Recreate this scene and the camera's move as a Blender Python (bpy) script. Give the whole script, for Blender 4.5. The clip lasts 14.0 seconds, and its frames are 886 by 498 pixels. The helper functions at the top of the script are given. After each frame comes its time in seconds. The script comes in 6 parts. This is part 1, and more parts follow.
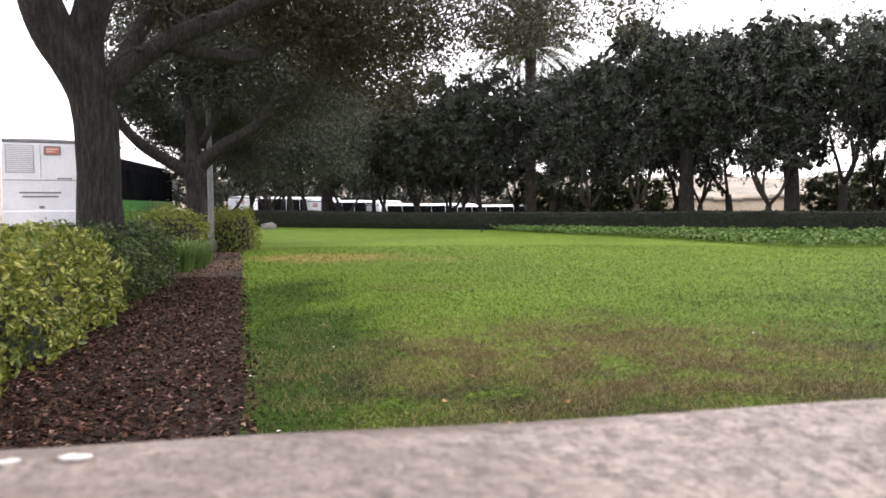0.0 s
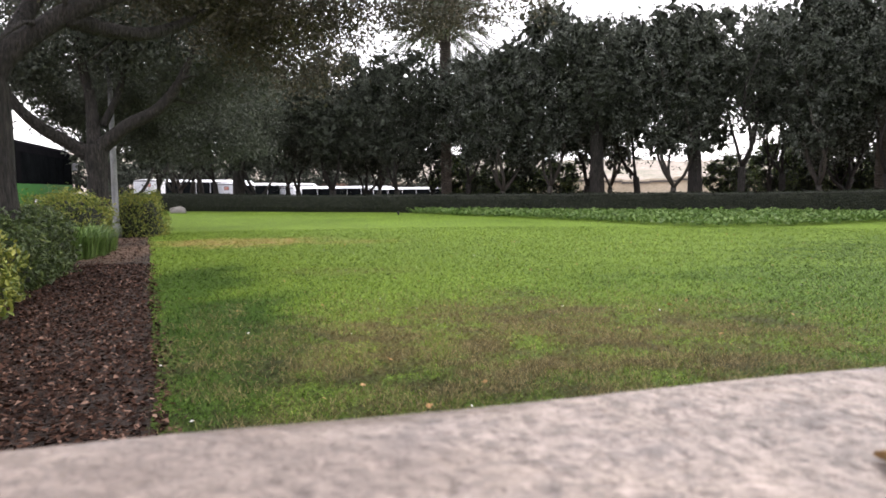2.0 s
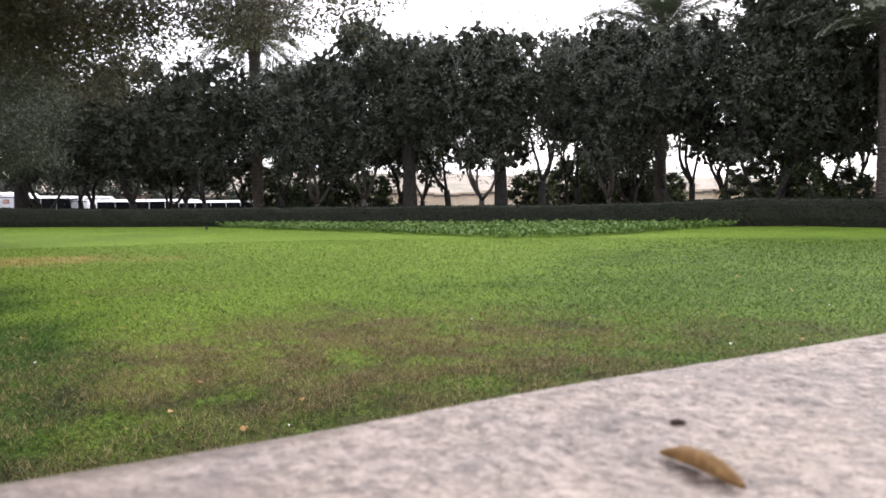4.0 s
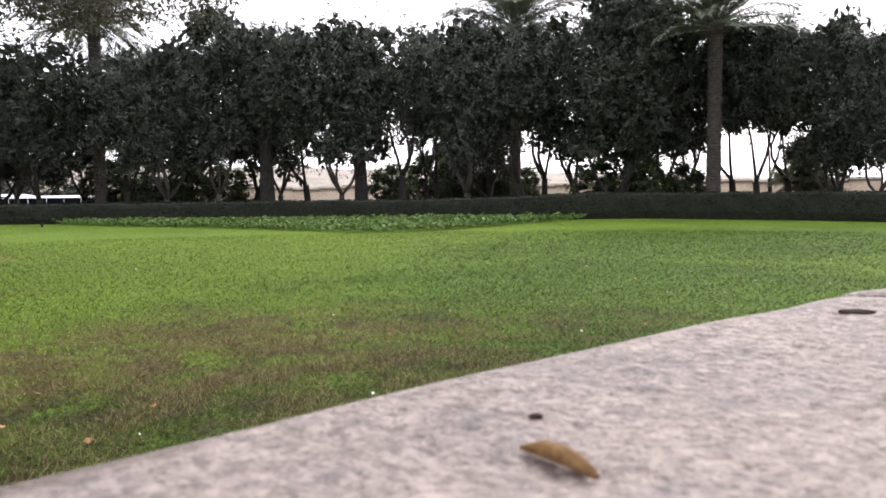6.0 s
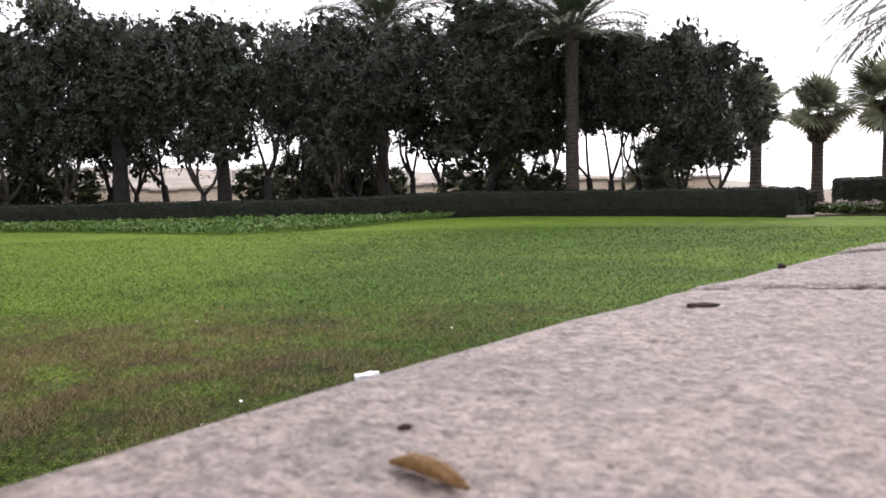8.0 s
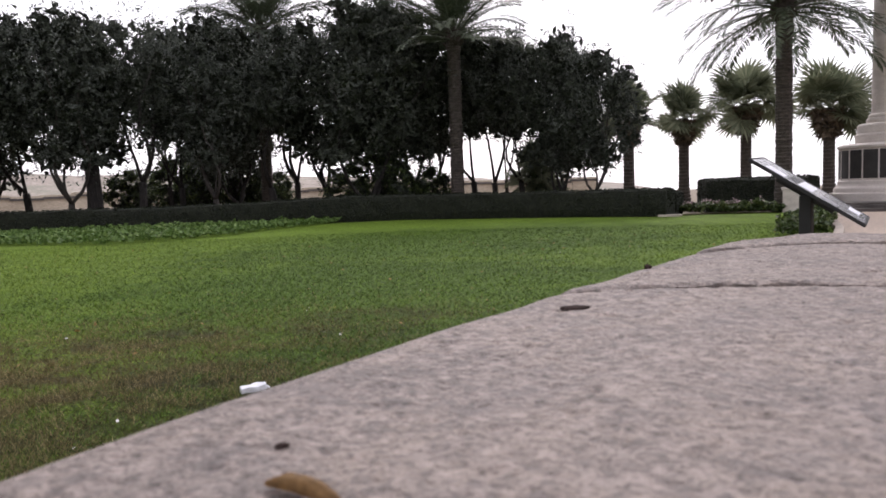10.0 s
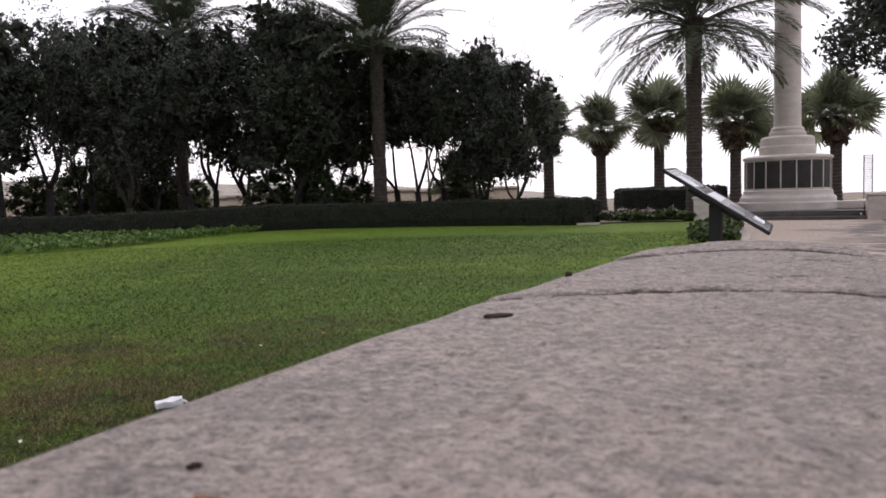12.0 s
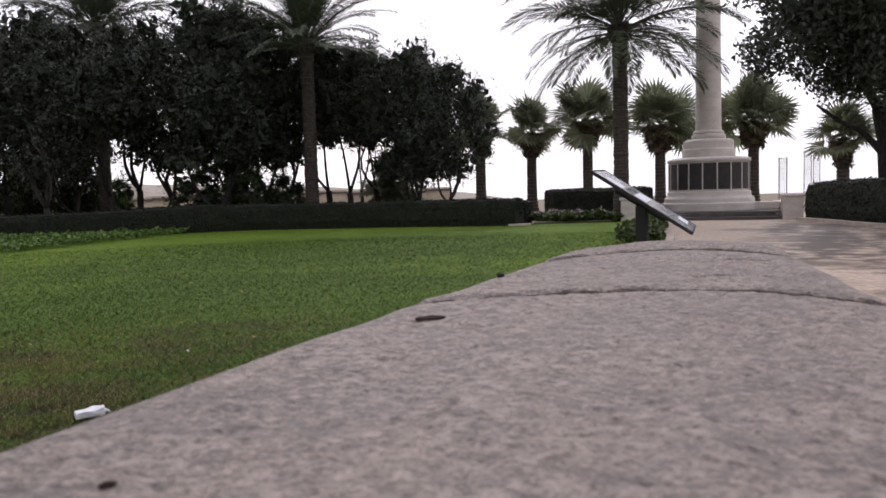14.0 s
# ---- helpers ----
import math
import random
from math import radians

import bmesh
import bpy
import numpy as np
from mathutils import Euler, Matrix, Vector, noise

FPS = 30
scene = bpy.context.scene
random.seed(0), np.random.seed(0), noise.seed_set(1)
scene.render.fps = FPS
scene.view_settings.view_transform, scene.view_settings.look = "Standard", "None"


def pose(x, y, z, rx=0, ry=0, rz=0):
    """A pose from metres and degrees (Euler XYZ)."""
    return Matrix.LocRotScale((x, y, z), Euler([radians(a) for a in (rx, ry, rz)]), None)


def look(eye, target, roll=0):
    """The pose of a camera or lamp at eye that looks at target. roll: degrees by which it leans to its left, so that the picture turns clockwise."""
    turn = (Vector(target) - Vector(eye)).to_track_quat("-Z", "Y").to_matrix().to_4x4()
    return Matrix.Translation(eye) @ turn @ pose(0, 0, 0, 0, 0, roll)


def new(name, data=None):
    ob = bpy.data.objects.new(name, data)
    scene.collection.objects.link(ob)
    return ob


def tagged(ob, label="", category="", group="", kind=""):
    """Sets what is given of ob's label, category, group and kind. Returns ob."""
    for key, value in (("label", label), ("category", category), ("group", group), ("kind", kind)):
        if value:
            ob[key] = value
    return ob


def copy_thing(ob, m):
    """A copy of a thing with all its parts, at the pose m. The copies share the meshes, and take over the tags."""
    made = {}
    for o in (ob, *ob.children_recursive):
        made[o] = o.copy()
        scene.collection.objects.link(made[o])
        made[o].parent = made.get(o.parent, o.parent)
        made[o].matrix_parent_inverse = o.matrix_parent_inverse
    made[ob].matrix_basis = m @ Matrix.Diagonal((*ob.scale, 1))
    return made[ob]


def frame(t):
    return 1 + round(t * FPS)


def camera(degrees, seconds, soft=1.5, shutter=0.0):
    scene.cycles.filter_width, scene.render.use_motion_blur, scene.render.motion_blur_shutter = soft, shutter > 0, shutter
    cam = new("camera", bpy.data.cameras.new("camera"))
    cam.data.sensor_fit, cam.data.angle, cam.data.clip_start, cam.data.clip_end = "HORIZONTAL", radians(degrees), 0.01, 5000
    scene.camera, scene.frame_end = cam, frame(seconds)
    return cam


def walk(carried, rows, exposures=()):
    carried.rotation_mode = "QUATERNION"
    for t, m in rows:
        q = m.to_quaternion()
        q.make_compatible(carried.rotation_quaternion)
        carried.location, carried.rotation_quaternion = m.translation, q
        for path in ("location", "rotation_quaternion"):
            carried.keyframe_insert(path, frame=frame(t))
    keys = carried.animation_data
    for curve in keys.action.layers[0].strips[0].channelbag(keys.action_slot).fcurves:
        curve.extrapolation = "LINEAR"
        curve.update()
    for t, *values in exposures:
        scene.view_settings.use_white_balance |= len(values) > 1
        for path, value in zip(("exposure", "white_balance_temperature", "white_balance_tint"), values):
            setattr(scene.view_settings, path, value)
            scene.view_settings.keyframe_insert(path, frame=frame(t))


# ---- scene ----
cam = camera(61.7, 14.0, soft=1.7)
cam.data.dof.use_dof = True
cam.data.dof.focus_distance = 5.0
cam.data.dof.aperture_fstop = 16.0


def aim(x, y, z, yaw, pitch, roll):
    """Eye, heading to the left of +y, pitch up, lean to the left."""
    return Matrix.Translation((x, y, z)) @ pose(0, 0, 0, 0, 0, yaw) @ pose(0, 0, 0, 90 + pitch) @ pose(0, 0, 0, 0, 0, roll)


PATH = [
    (0, -0.0045, -0.0093, 0.9895, 0.00, -3.24, -0.44),
    (0.5, -0.0046, -0.0091, 0.9901, -1.49, -3.56, -0.40),
    (1, -0.0048, -0.0086, 0.9911, -3.22, -3.34, -0.43),
    (1.5, -0.0051, -0.0082, 0.9922, -4.82, -4.17, -0.56),
    (2, -0.0053, -0.0079, 0.9928, -6.43, -4.64, -0.62),
    (2.5, -0.0053, -0.0074, 0.9941, -9.33, -4.75, -0.42),
    (3, -0.0047, -0.0071, 0.9954, -13.56, -4.27, -0.45),
    (5.5, -0.0050, -0.0045, 0.9985, -28.74, -4.13, -0.70),
    (6, -0.0021, -0.0025, 0.9994, -31.38, -4.34, -0.74),
    (6.5, 0.0000, -0.0000, 1.0000, -33.44, -4.94, -0.90),
    (7, 0.0018, 0.0022, 1.0009, -35.70, -5.38, -0.96),
    (7.5, 0.0038, 0.0036, 1.0015, -38.66, -4.90, -1.00),
    (10, 0.0048, -0.0063, 1.0083, -50.10, -4.47, -1.82),
    (10.5, 0.0051, -0.0059, 1.0082, -51.91, -4.01, -1.85),
    (11, 0.0064, -0.0050, 1.0080, -52.94, -3.72, -1.76),
    (11.5, 0.0081, -0.0044, 1.0081, -54.46, -3.66, -1.72),
    (12, 0.0103, -0.0027, 1.0077, -56.05, -3.99, -1.62),
    (12.5, 0.0129, -0.0017, 1.0078, -58.08, -4.12, -1.62),
    (13, 0.0143, -0.0012, 1.0078, -59.23, -3.93, -1.66),
    (13.5, 0.0155, -0.0007, 1.0080, -60.39, -4.05, -1.62),
    (14, 0.0177, 0.0002, 1.0080, -61.23, -4.06, -1.61),
]
EXPOSURES = [(0, 1.0, 6550, 15), (3, 1.05, 6450, 15), (5.5, 0.9, 6350, 16), (7.5, 0.75, 6350, 17), (10, 0.12, 6350, 19), (11, -0.05, 6350, 19), (14, -0.25, 6300, 19)]
walk(cam, [(t, aim(*r)) for t, *r in PATH], EXPOSURES)

# ---- world and light ----
SUN_AZ, SUN_EL = -55.0, 38.0  # heading to the left of +y, height


def make_world():
    world = bpy.data.worlds.new("overcast_sky")
    world.use_nodes = True
    nt = world.node_tree
    nt.nodes.clear()
    out = nt.nodes.new("ShaderNodeOutputWorld")
    bg = nt.nodes.new("ShaderNodeBackground")
    sky = nt.nodes.new("ShaderNodeTexSky")
    sky.sky_type = "NISHITA"
    sky.sun_disc = False
    sky.sun_elevation = radians(SUN_EL)
    sky.sun_rotation = radians(-SUN_AZ)
    sky.dust_density = 3.0
    co = nt.nodes.new("ShaderNodeTexCoord")
    noise_tex = nt.nodes.new("ShaderNodeTexNoise")
    noise_tex.inputs["Scale"].default_value = 2.6
    noise_tex.inputs["Detail"].default_value = 6.0
    ramp = nt.nodes.new("ShaderNodeValToRGB")
    ramp.color_ramp.elements[0].position, ramp.color_ramp.elements[1].position = 0.3, 0.7
    ramp.color_ramp.elements[0].color = (0.82, 0.83, 0.85, 1)
    ramp.color_ramp.elements[1].color = (1.0, 0.99, 0.98, 1)
    gain = nt.nodes.new("ShaderNodeMix")
    gain.data_type, gain.blend_type = "RGBA", "MULTIPLY"
    gain.inputs[0].default_value = 1.0
    gain.inputs[7].default_value = (12.0, 12.0, 12.2, 1)
    mix = nt.nodes.new("ShaderNodeMix")
    mix.data_type = "RGBA"
    mix.inputs[0].default_value = 0.85
    nt.links.new(co.outputs["Generated"], noise_tex.inputs["Vector"])
    nt.links.new(noise_tex.outputs["Fac"], ramp.inputs["Fac"])
    sunward = nt.nodes.new("ShaderNodeVectorMath")
    sunward.operation = "DOT_PRODUCT"
    sunward.inputs[1].default_value = (-math.sin(radians(SUN_AZ)) * math.cos(radians(SUN_EL)), math.cos(radians(SUN_AZ)) * math.cos(radians(SUN_EL)), math.sin(radians(SUN_EL)))
    glow = nt.nodes.new("ShaderNodeMapRange")
    glow.interpolation_type = "SMOOTHSTEP"
    glow.inputs[1].default_value, glow.inputs[2].default_value, glow.inputs[3].default_value, glow.inputs[4].default_value = -0.75, 1.0, 0.8, 1.25
    veil = nt.nodes.new("ShaderNodeMix")
    veil.data_type, veil.blend_type = "RGBA", "MULTIPLY"
    veil.inputs[0].default_value = 1.0
    nt.links.new(co.outputs["Generated"], sunward.inputs[0])
    nt.links.new(sunward.outputs["Value"], glow.inputs[0])
    nt.links.new(ramp.outputs["Color"], veil.inputs[6])
    nt.links.new(glow.outputs[0], veil.inputs[7])
    nt.links.new(veil.outputs[2], gain.inputs[6])
    nt.links.new(sky.outputs["Color"], mix.inputs[6])
    nt.links.new(gain.outputs[2], mix.inputs[7])
    nt.links.new(mix.outputs[2], bg.inputs["Color"])
    bg.inputs["Strength"].default_value = 0.11
    nt.links.new(bg.outputs["Background"], out.inputs["Surface"])
    scene.world = world


make_world()
sun = new("sun", bpy.data.lights.new("sun", "SUN"))
sun.data.energy, sun.data.angle, sun.data.color = 1.0, radians(20), (1.0, 0.95, 0.88)
sun.matrix_world = look((-40 * math.sin(radians(SUN_AZ)), 40 * math.cos(radians(SUN_AZ)), 30), (0, 0, 0))


# ---- materials ----
def material(name, stops, scale=8.0, detail=6.0, fine=60.0, fine_amount=0.3, rough=0.8, bump=0.3, bump_scale=40.0, bump_dist=0.01,
             island=0.0, per_object=0.0, stretch=(1, 1, 1), metal=0.0, translucent=0.0, spec=0.5):
    """A noise-mixed surface: stops are (position, colour) of the broad variation; fine grain and relief lie on top."""
    m = bpy.data.materials.new(name)
    m.use_nodes = True
    nt = m.node_tree
    n, l = nt.nodes, nt.links
    p = n["Principled BSDF"]
    p.inputs["Roughness"].default_value = rough
    p.inputs["Metallic"].default_value = metal
    p.inputs["Specular IOR Level"].default_value = spec
    co = n.new("ShaderNodeTexCoord")
    geo = n.new("ShaderNodeNewGeometry")
    mp = n.new("ShaderNodeMapping")
    mp.inputs["Scale"].default_value = stretch
    l.new(geo.outputs["Position"] if per_object == 0 else co.outputs["Object"], mp.inputs["Vector"])
    broad = n.new("ShaderNodeTexNoise")
    broad.inputs["Scale"].default_value, broad.inputs["Detail"].default_value = scale, detail
    l.new(mp.outputs["Vector"], broad.inputs["Vector"])
    fac = broad.outputs["Fac"]
    if island > 0 or per_object > 0:
        rnd = geo.outputs["Random Per Island"] if island > 0 else n.new("ShaderNodeObjectInfo").outputs["Random"]
        mx = n.new("ShaderNodeMix")
        mx.inputs[0].default_value = max(island, per_object)
        l.new(fac, mx.inputs[2])
        l.new(rnd, mx.inputs[3])
        fac = mx.outputs[0]
    ramp = n.new("ShaderNodeValToRGB")
    els = ramp.color_ramp.elements
    while len(els) < len(stops):
        els.new(0.5)
    for e, (at, col) in zip(els, stops):
        e.position, e.color = at, (*col, 1)
    l.new(fac, ramp.inputs["Fac"])
    grain = n.new("ShaderNodeTexNoise")
    grain.inputs["Scale"].default_value, grain.inputs["Detail"].default_value = fine, 4.0
    l.new(mp.outputs["Vector"], grain.inputs["Vector"])
    gr = n.new("ShaderNodeMapRange")
    gr.inputs[1].default_value, gr.inputs[2].default_value = 0.3, 0.7
    gr.inputs[3].default_value, gr.inputs[4].default_value = 1 - fine_amount, 1 + fine_amount
    l.new(grain.outputs["Fac"], gr.inputs[0])
    mul = n.new("ShaderNodeMix")
    mul.data_type, mul.blend_type = "RGBA", "MULTIPLY"
    mul.inputs[0].default_value = 1.0
    l.new(ramp.outputs["Color"], mul.inputs[6])
    l.new(gr.outputs[0], mul.inputs[7])
    l.new(mul.outputs[2], p.inputs["Base Color"])
    if bump > 0:
        bt = n.new("ShaderNodeTexNoise")
        bt.inputs["Scale"].default_value, bt.inputs["Detail"].default_value = bump_scale, 5.0
        l.new(mp.outputs["Vector"], bt.inputs["Vector"])
        b = n.new("ShaderNodeBump")
        b.inputs["Strength"].default_value, b.inputs["Distance"].default_value = bump, bump_dist
        l.new(bt.outputs["Fac"], b.inputs["Height"])
        l.new(b.outputs["Normal"], p.inputs["Normal"])
    if translucent > 0:
        tr = n.new("ShaderNodeBsdfTranslucent")
        l.new(mul.outputs[2], tr.inputs["Color"])
        ms = n.new("ShaderNodeMixShader")
        ms.inputs[0].default_value = translucent
        l.new(p.outputs["BSDF"], ms.inputs[1])
        l.new(tr.outputs["BSDF"], ms.inputs[2])
        l.new(ms.outputs["Shader"], n["Material Output"].inputs["Surface"])
    return m


def math_node(nt, op, a, b=None):
    k = nt.nodes.new("ShaderNodeMath")
    k.operation = op
    for i, v in enumerate((a, b)):
        if v is None:
            continue
        if isinstance(v, (int, float)):
            k.inputs[i].default_value = v
        else:
            nt.links.new(v, k.inputs[i])
    return k.outputs[0]


def patches_mask(nt, spots, wobble=0.5, grain=1.1):
    """Mask of ragged-rimmed spots (x, y, half-length, half-width, amount): wear, tint or painted shade."""
    geo = nt.nodes.new("ShaderNodeNewGeometry")
    nz = nt.nodes.new("ShaderNodeTexNoise")
    nz.inputs["Scale"].default_value, nz.inputs["Detail"].default_value = grain, 8.0
    nt.links.new(geo.outputs["Position"], nz.inputs["Vector"])
    sep = nt.nodes.new("ShaderNodeSeparateXYZ")
    nt.links.new(geo.outputs["Position"], sep.inputs[0])
    total = None
    for x, y, a, b, amount in spots:
        u = math_node(nt, "DIVIDE", math_node(nt, "SUBTRACT", sep.outputs[0], x), a)
        v = math_node(nt, "DIVIDE", math_node(nt, "SUBTRACT", sep.outputs[1], y), b)
        r = math_node(nt, "SQRT", math_node(nt, "ADD", math_node(nt, "MULTIPLY", u, u), math_node(nt, "MULTIPLY", v, v)))
        r = math_node(nt, "ADD", r, math_node(nt, "MULTIPLY", math_node(nt, "SUBTRACT", nz.outputs["Fac"], 0.5), 2.6 * wobble))
        mr = nt.nodes.new("ShaderNodeMapRange")
        mr.interpolation_type = "SMOOTHSTEP"
        mr.inputs[1].default_value, mr.inputs[2].default_value = 0.35, 1.15
        mr.inputs[3].default_value, mr.inputs[4].default_value = amount, 0.0
        nt.links.new(r, mr.inputs[0])
        total = mr.outputs[0] if total is None else math_node(nt, "MAXIMUM", total, mr.outputs[0])
    return total


PALE_SPOTS = [(-2.3, 14.7, 1.9, 1.5, 0.9), (-0.3, 14.2, 1.5, 0.7, 0.4)]
# Deeper green turf; shade over the near and right lawn is painted in too.
LUSH_SHADE_SPOTS = [(-0.75, 4.0, 0.62, 1.9, 0.9), (-1.1, 5.6, 0.85, 2.1, 0.95), (-1.85, 7.9, 0.9, 2.8, 0.85), (6.0, 6.0, 4.6, 4.6, 0.65), (12.0, 9.0, 8.0, 6.0, 0.65), (3.2, 3.2, 2.4, 1.8, 0.7), (0.8, 3.0, 2.4, 1.5, 0.65)]
DRY_SPOTS = [(1.1, 4.6, 2.7, 2.2, 0.75), (0.7, 3.0, 2.2, 1.0, 0.6), (3.6, 4.2, 2.0, 1.0, 0.45), (-0.2, 9.0, 1.2, 0.6, 0.3)]


def grass_material(name, green_a, green_b, dry, island, translucent):
    m = material(name, [(0.25, green_a), (0.75, green_b)], scale=0.35, fine=110.0, fine_amount=0.9, rough=0.75, bump=0.6, bump_scale=45.0,
                 bump_dist=0.02, island=island, translucent=translucent, spec=0.06)
    nt = m.node_tree
    base = nt.nodes["Principled BSDF"].inputs["Base Color"]
    src = base.links[0].from_socket
    mix = nt.nodes.new("ShaderNodeMix")
    mix.data_type = "RGBA"
    mix.inputs[7].default_value = (*dry, 1)
    mott = nt.nodes.new("ShaderNodeTexNoise")
    mott.inputs["Scale"].default_value, mott.inputs["Detail"].default_value = 3.2, 8.0
    pos = nt.nodes.new("ShaderNodeNewGeometry")
    nt.links.new(pos.outputs["Position"], mott.inputs["Vector"])
    spot = nt.nodes.new("ShaderNodeMapRange")
    spot.inputs[1].default_value, spot.inputs[2].default_value, spot.inputs[3].default_value, spot.inputs[4].default_value = 0.36, 0.64, 0.3, 1.3
    nt.links.new(mott.outputs["Fac"], spot.inputs[0])
    dryness = math_node(nt, "MULTIPLY", patches_mask(nt, DRY_SPOTS, 0.6), spot.outputs[0])
    if island > 0:
        share = math_node(nt, "MULTIPLY", math_node(nt, "SUBTRACT", math_node(nt, "MULTIPLY", dryness, 1.5), pos.outputs["Random Per Island"]), 5.0)
        dryness = math_node(nt, "MAXIMUM", share, 0.0)
    nt.links.new(math_node(nt, "MINIMUM", dryness, 0.95), mix.inputs[0])
    nt.links.new(src, mix.inputs[6])
    straw = nt.nodes.new("ShaderNodeMix")
    straw.data_type = "RGBA"
    straw.inputs[7].default_value = (0.27, 0.20, 0.075, 1)
    nt.links.new(math_node(nt, "MULTIPLY", patches_mask(nt, PALE_SPOTS), spot.outputs[0]), straw.inputs[0])
    # Darkening tint for the lush turf and the painted lawn shade.
    lush_shade = nt.nodes.new("ShaderNodeMix")
    lush_shade.data_type, lush_shade.blend_type = "RGBA", "MULTIPLY"
    lush_shade.inputs[7].default_value = (0.32, 0.42, 0.48, 1)
    nt.links.new(patches_mask(nt, LUSH_SHADE_SPOTS), lush_shade.inputs[0])
    nt.links.new(mix.outputs[2], lush_shade.inputs[6])
    nt.links.new(lush_shade.outputs[2], straw.inputs[6])
    fine = nt.nodes.new("ShaderNodeMix")
    fine.data_type, fine.blend_type = "RGBA", "MULTIPLY"
    fine.inputs[0].default_value = 1.0
    nz = nt.nodes.new("ShaderNodeTexNoise")
    nz.inputs["Scale"].default_value, nz.inputs["Detail"].default_value = 34.0, 9.0
    geo = nt.nodes.new("ShaderNodeNewGeometry")
    nt.links.new(geo.outputs["Position"], nz.inputs["Vector"])
    mr = nt.nodes.new("ShaderNodeMapRange")
    mr.inputs[1].default_value, mr.inputs[2].default_value, mr.inputs[3].default_value, mr.inputs[4].default_value = 0.36, 0.64, 0.42, 1.5
    nt.links.new(nz.outputs["Fac"], mr.inputs[0])
    nt.links.new(straw.outputs[2], fine.inputs[6])
    nt.links.new(mr.outputs[0], fine.inputs[7])
    nt.links.new(fine.outputs[2], base)
    for k in nt.nodes:
        if k.type == "BSDF_TRANSLUCENT":
            nt.links.new(fine.outputs[2], k.inputs["Color"])
    return m


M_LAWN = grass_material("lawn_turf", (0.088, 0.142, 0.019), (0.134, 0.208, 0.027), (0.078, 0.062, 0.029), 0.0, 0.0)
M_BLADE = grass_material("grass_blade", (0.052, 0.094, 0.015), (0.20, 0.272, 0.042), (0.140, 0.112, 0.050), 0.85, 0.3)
M_STRAW = material("straw_blade", [(0.2, (0.12, 0.095, 0.045)), (0.8, (0.36, 0.29, 0.155))], scale=2, fine=40, rough=0.7, bump=0, island=0.9, translucent=0.25, spec=0.1)
M_SOIL = material("dry_soil", [(0.3, (0.16, 0.12, 0.08)), (0.7, (0.26, 0.21, 0.15))], scale=0.6, fine=18, rough=0.95, bump=0.5)
M_MULCH_BED = material("dark_mulch_soil", [(0.3, (0.012, 0.007, 0.005)), (0.7, (0.034, 0.020, 0.013))], scale=3, fine=70, fine_amount=0.6, rough=0.95, bump=1.0, bump_scale=60, bump_dist=0.03)


def add_tint_spots(m, spots, colour, wobble=0.4, grain=1.1):
    """Ragged spots of another colour over the base: pale trodden earth, stone tints, wet paving."""
    nt = m.node_tree
    base = nt.nodes["Principled BSDF"].inputs["Base Color"]
    src = base.links[0].from_socket
    mix = nt.nodes.new("ShaderNodeMix")
    mix.data_type = "RGBA"
    mix.inputs[7].default_value = (*colour, 1)
    nt.links.new(patches_mask(nt, spots, wobble, grain), mix.inputs[0])
    nt.links.new(src, mix.inputs[6])
    nt.links.new(mix.outputs[2], base)


add_tint_spots(M_MULCH_BED, [(-3.9, 12.6, 0.9, 2.6, 0.75), (-4.9, 16.8, 0.8, 2.2, 0.6)], (0.16, 0.10, 0.065))
M_CHIP = material("dead_leaf_litter", [(0.2, (0.012, 0.005, 0.003)), (0.5, (0.030, 0.014, 0.009)), (0.82, (0.085, 0.042, 0.028)), (0.97, (0.34, 0.22, 0.17))], scale=20, fine=120, rough=0.85, bump=0.2, island=0.85, translucent=0.1, spec=0.15)
M_STONE = material("rough_limestone_coping", [(0.25, (0.168, 0.141, 0.124)), (0.45, (0.232, 0.191, 0.168)), (0.6, (0.278, 0.225, 0.190)), (0.8, (0.212, 0.187, 0.172))], scale=9.0, detail=8, fine=75, fine_amount=0.3, rough=0.72, bump=1.0, bump_scale=150, bump_dist=0.006)


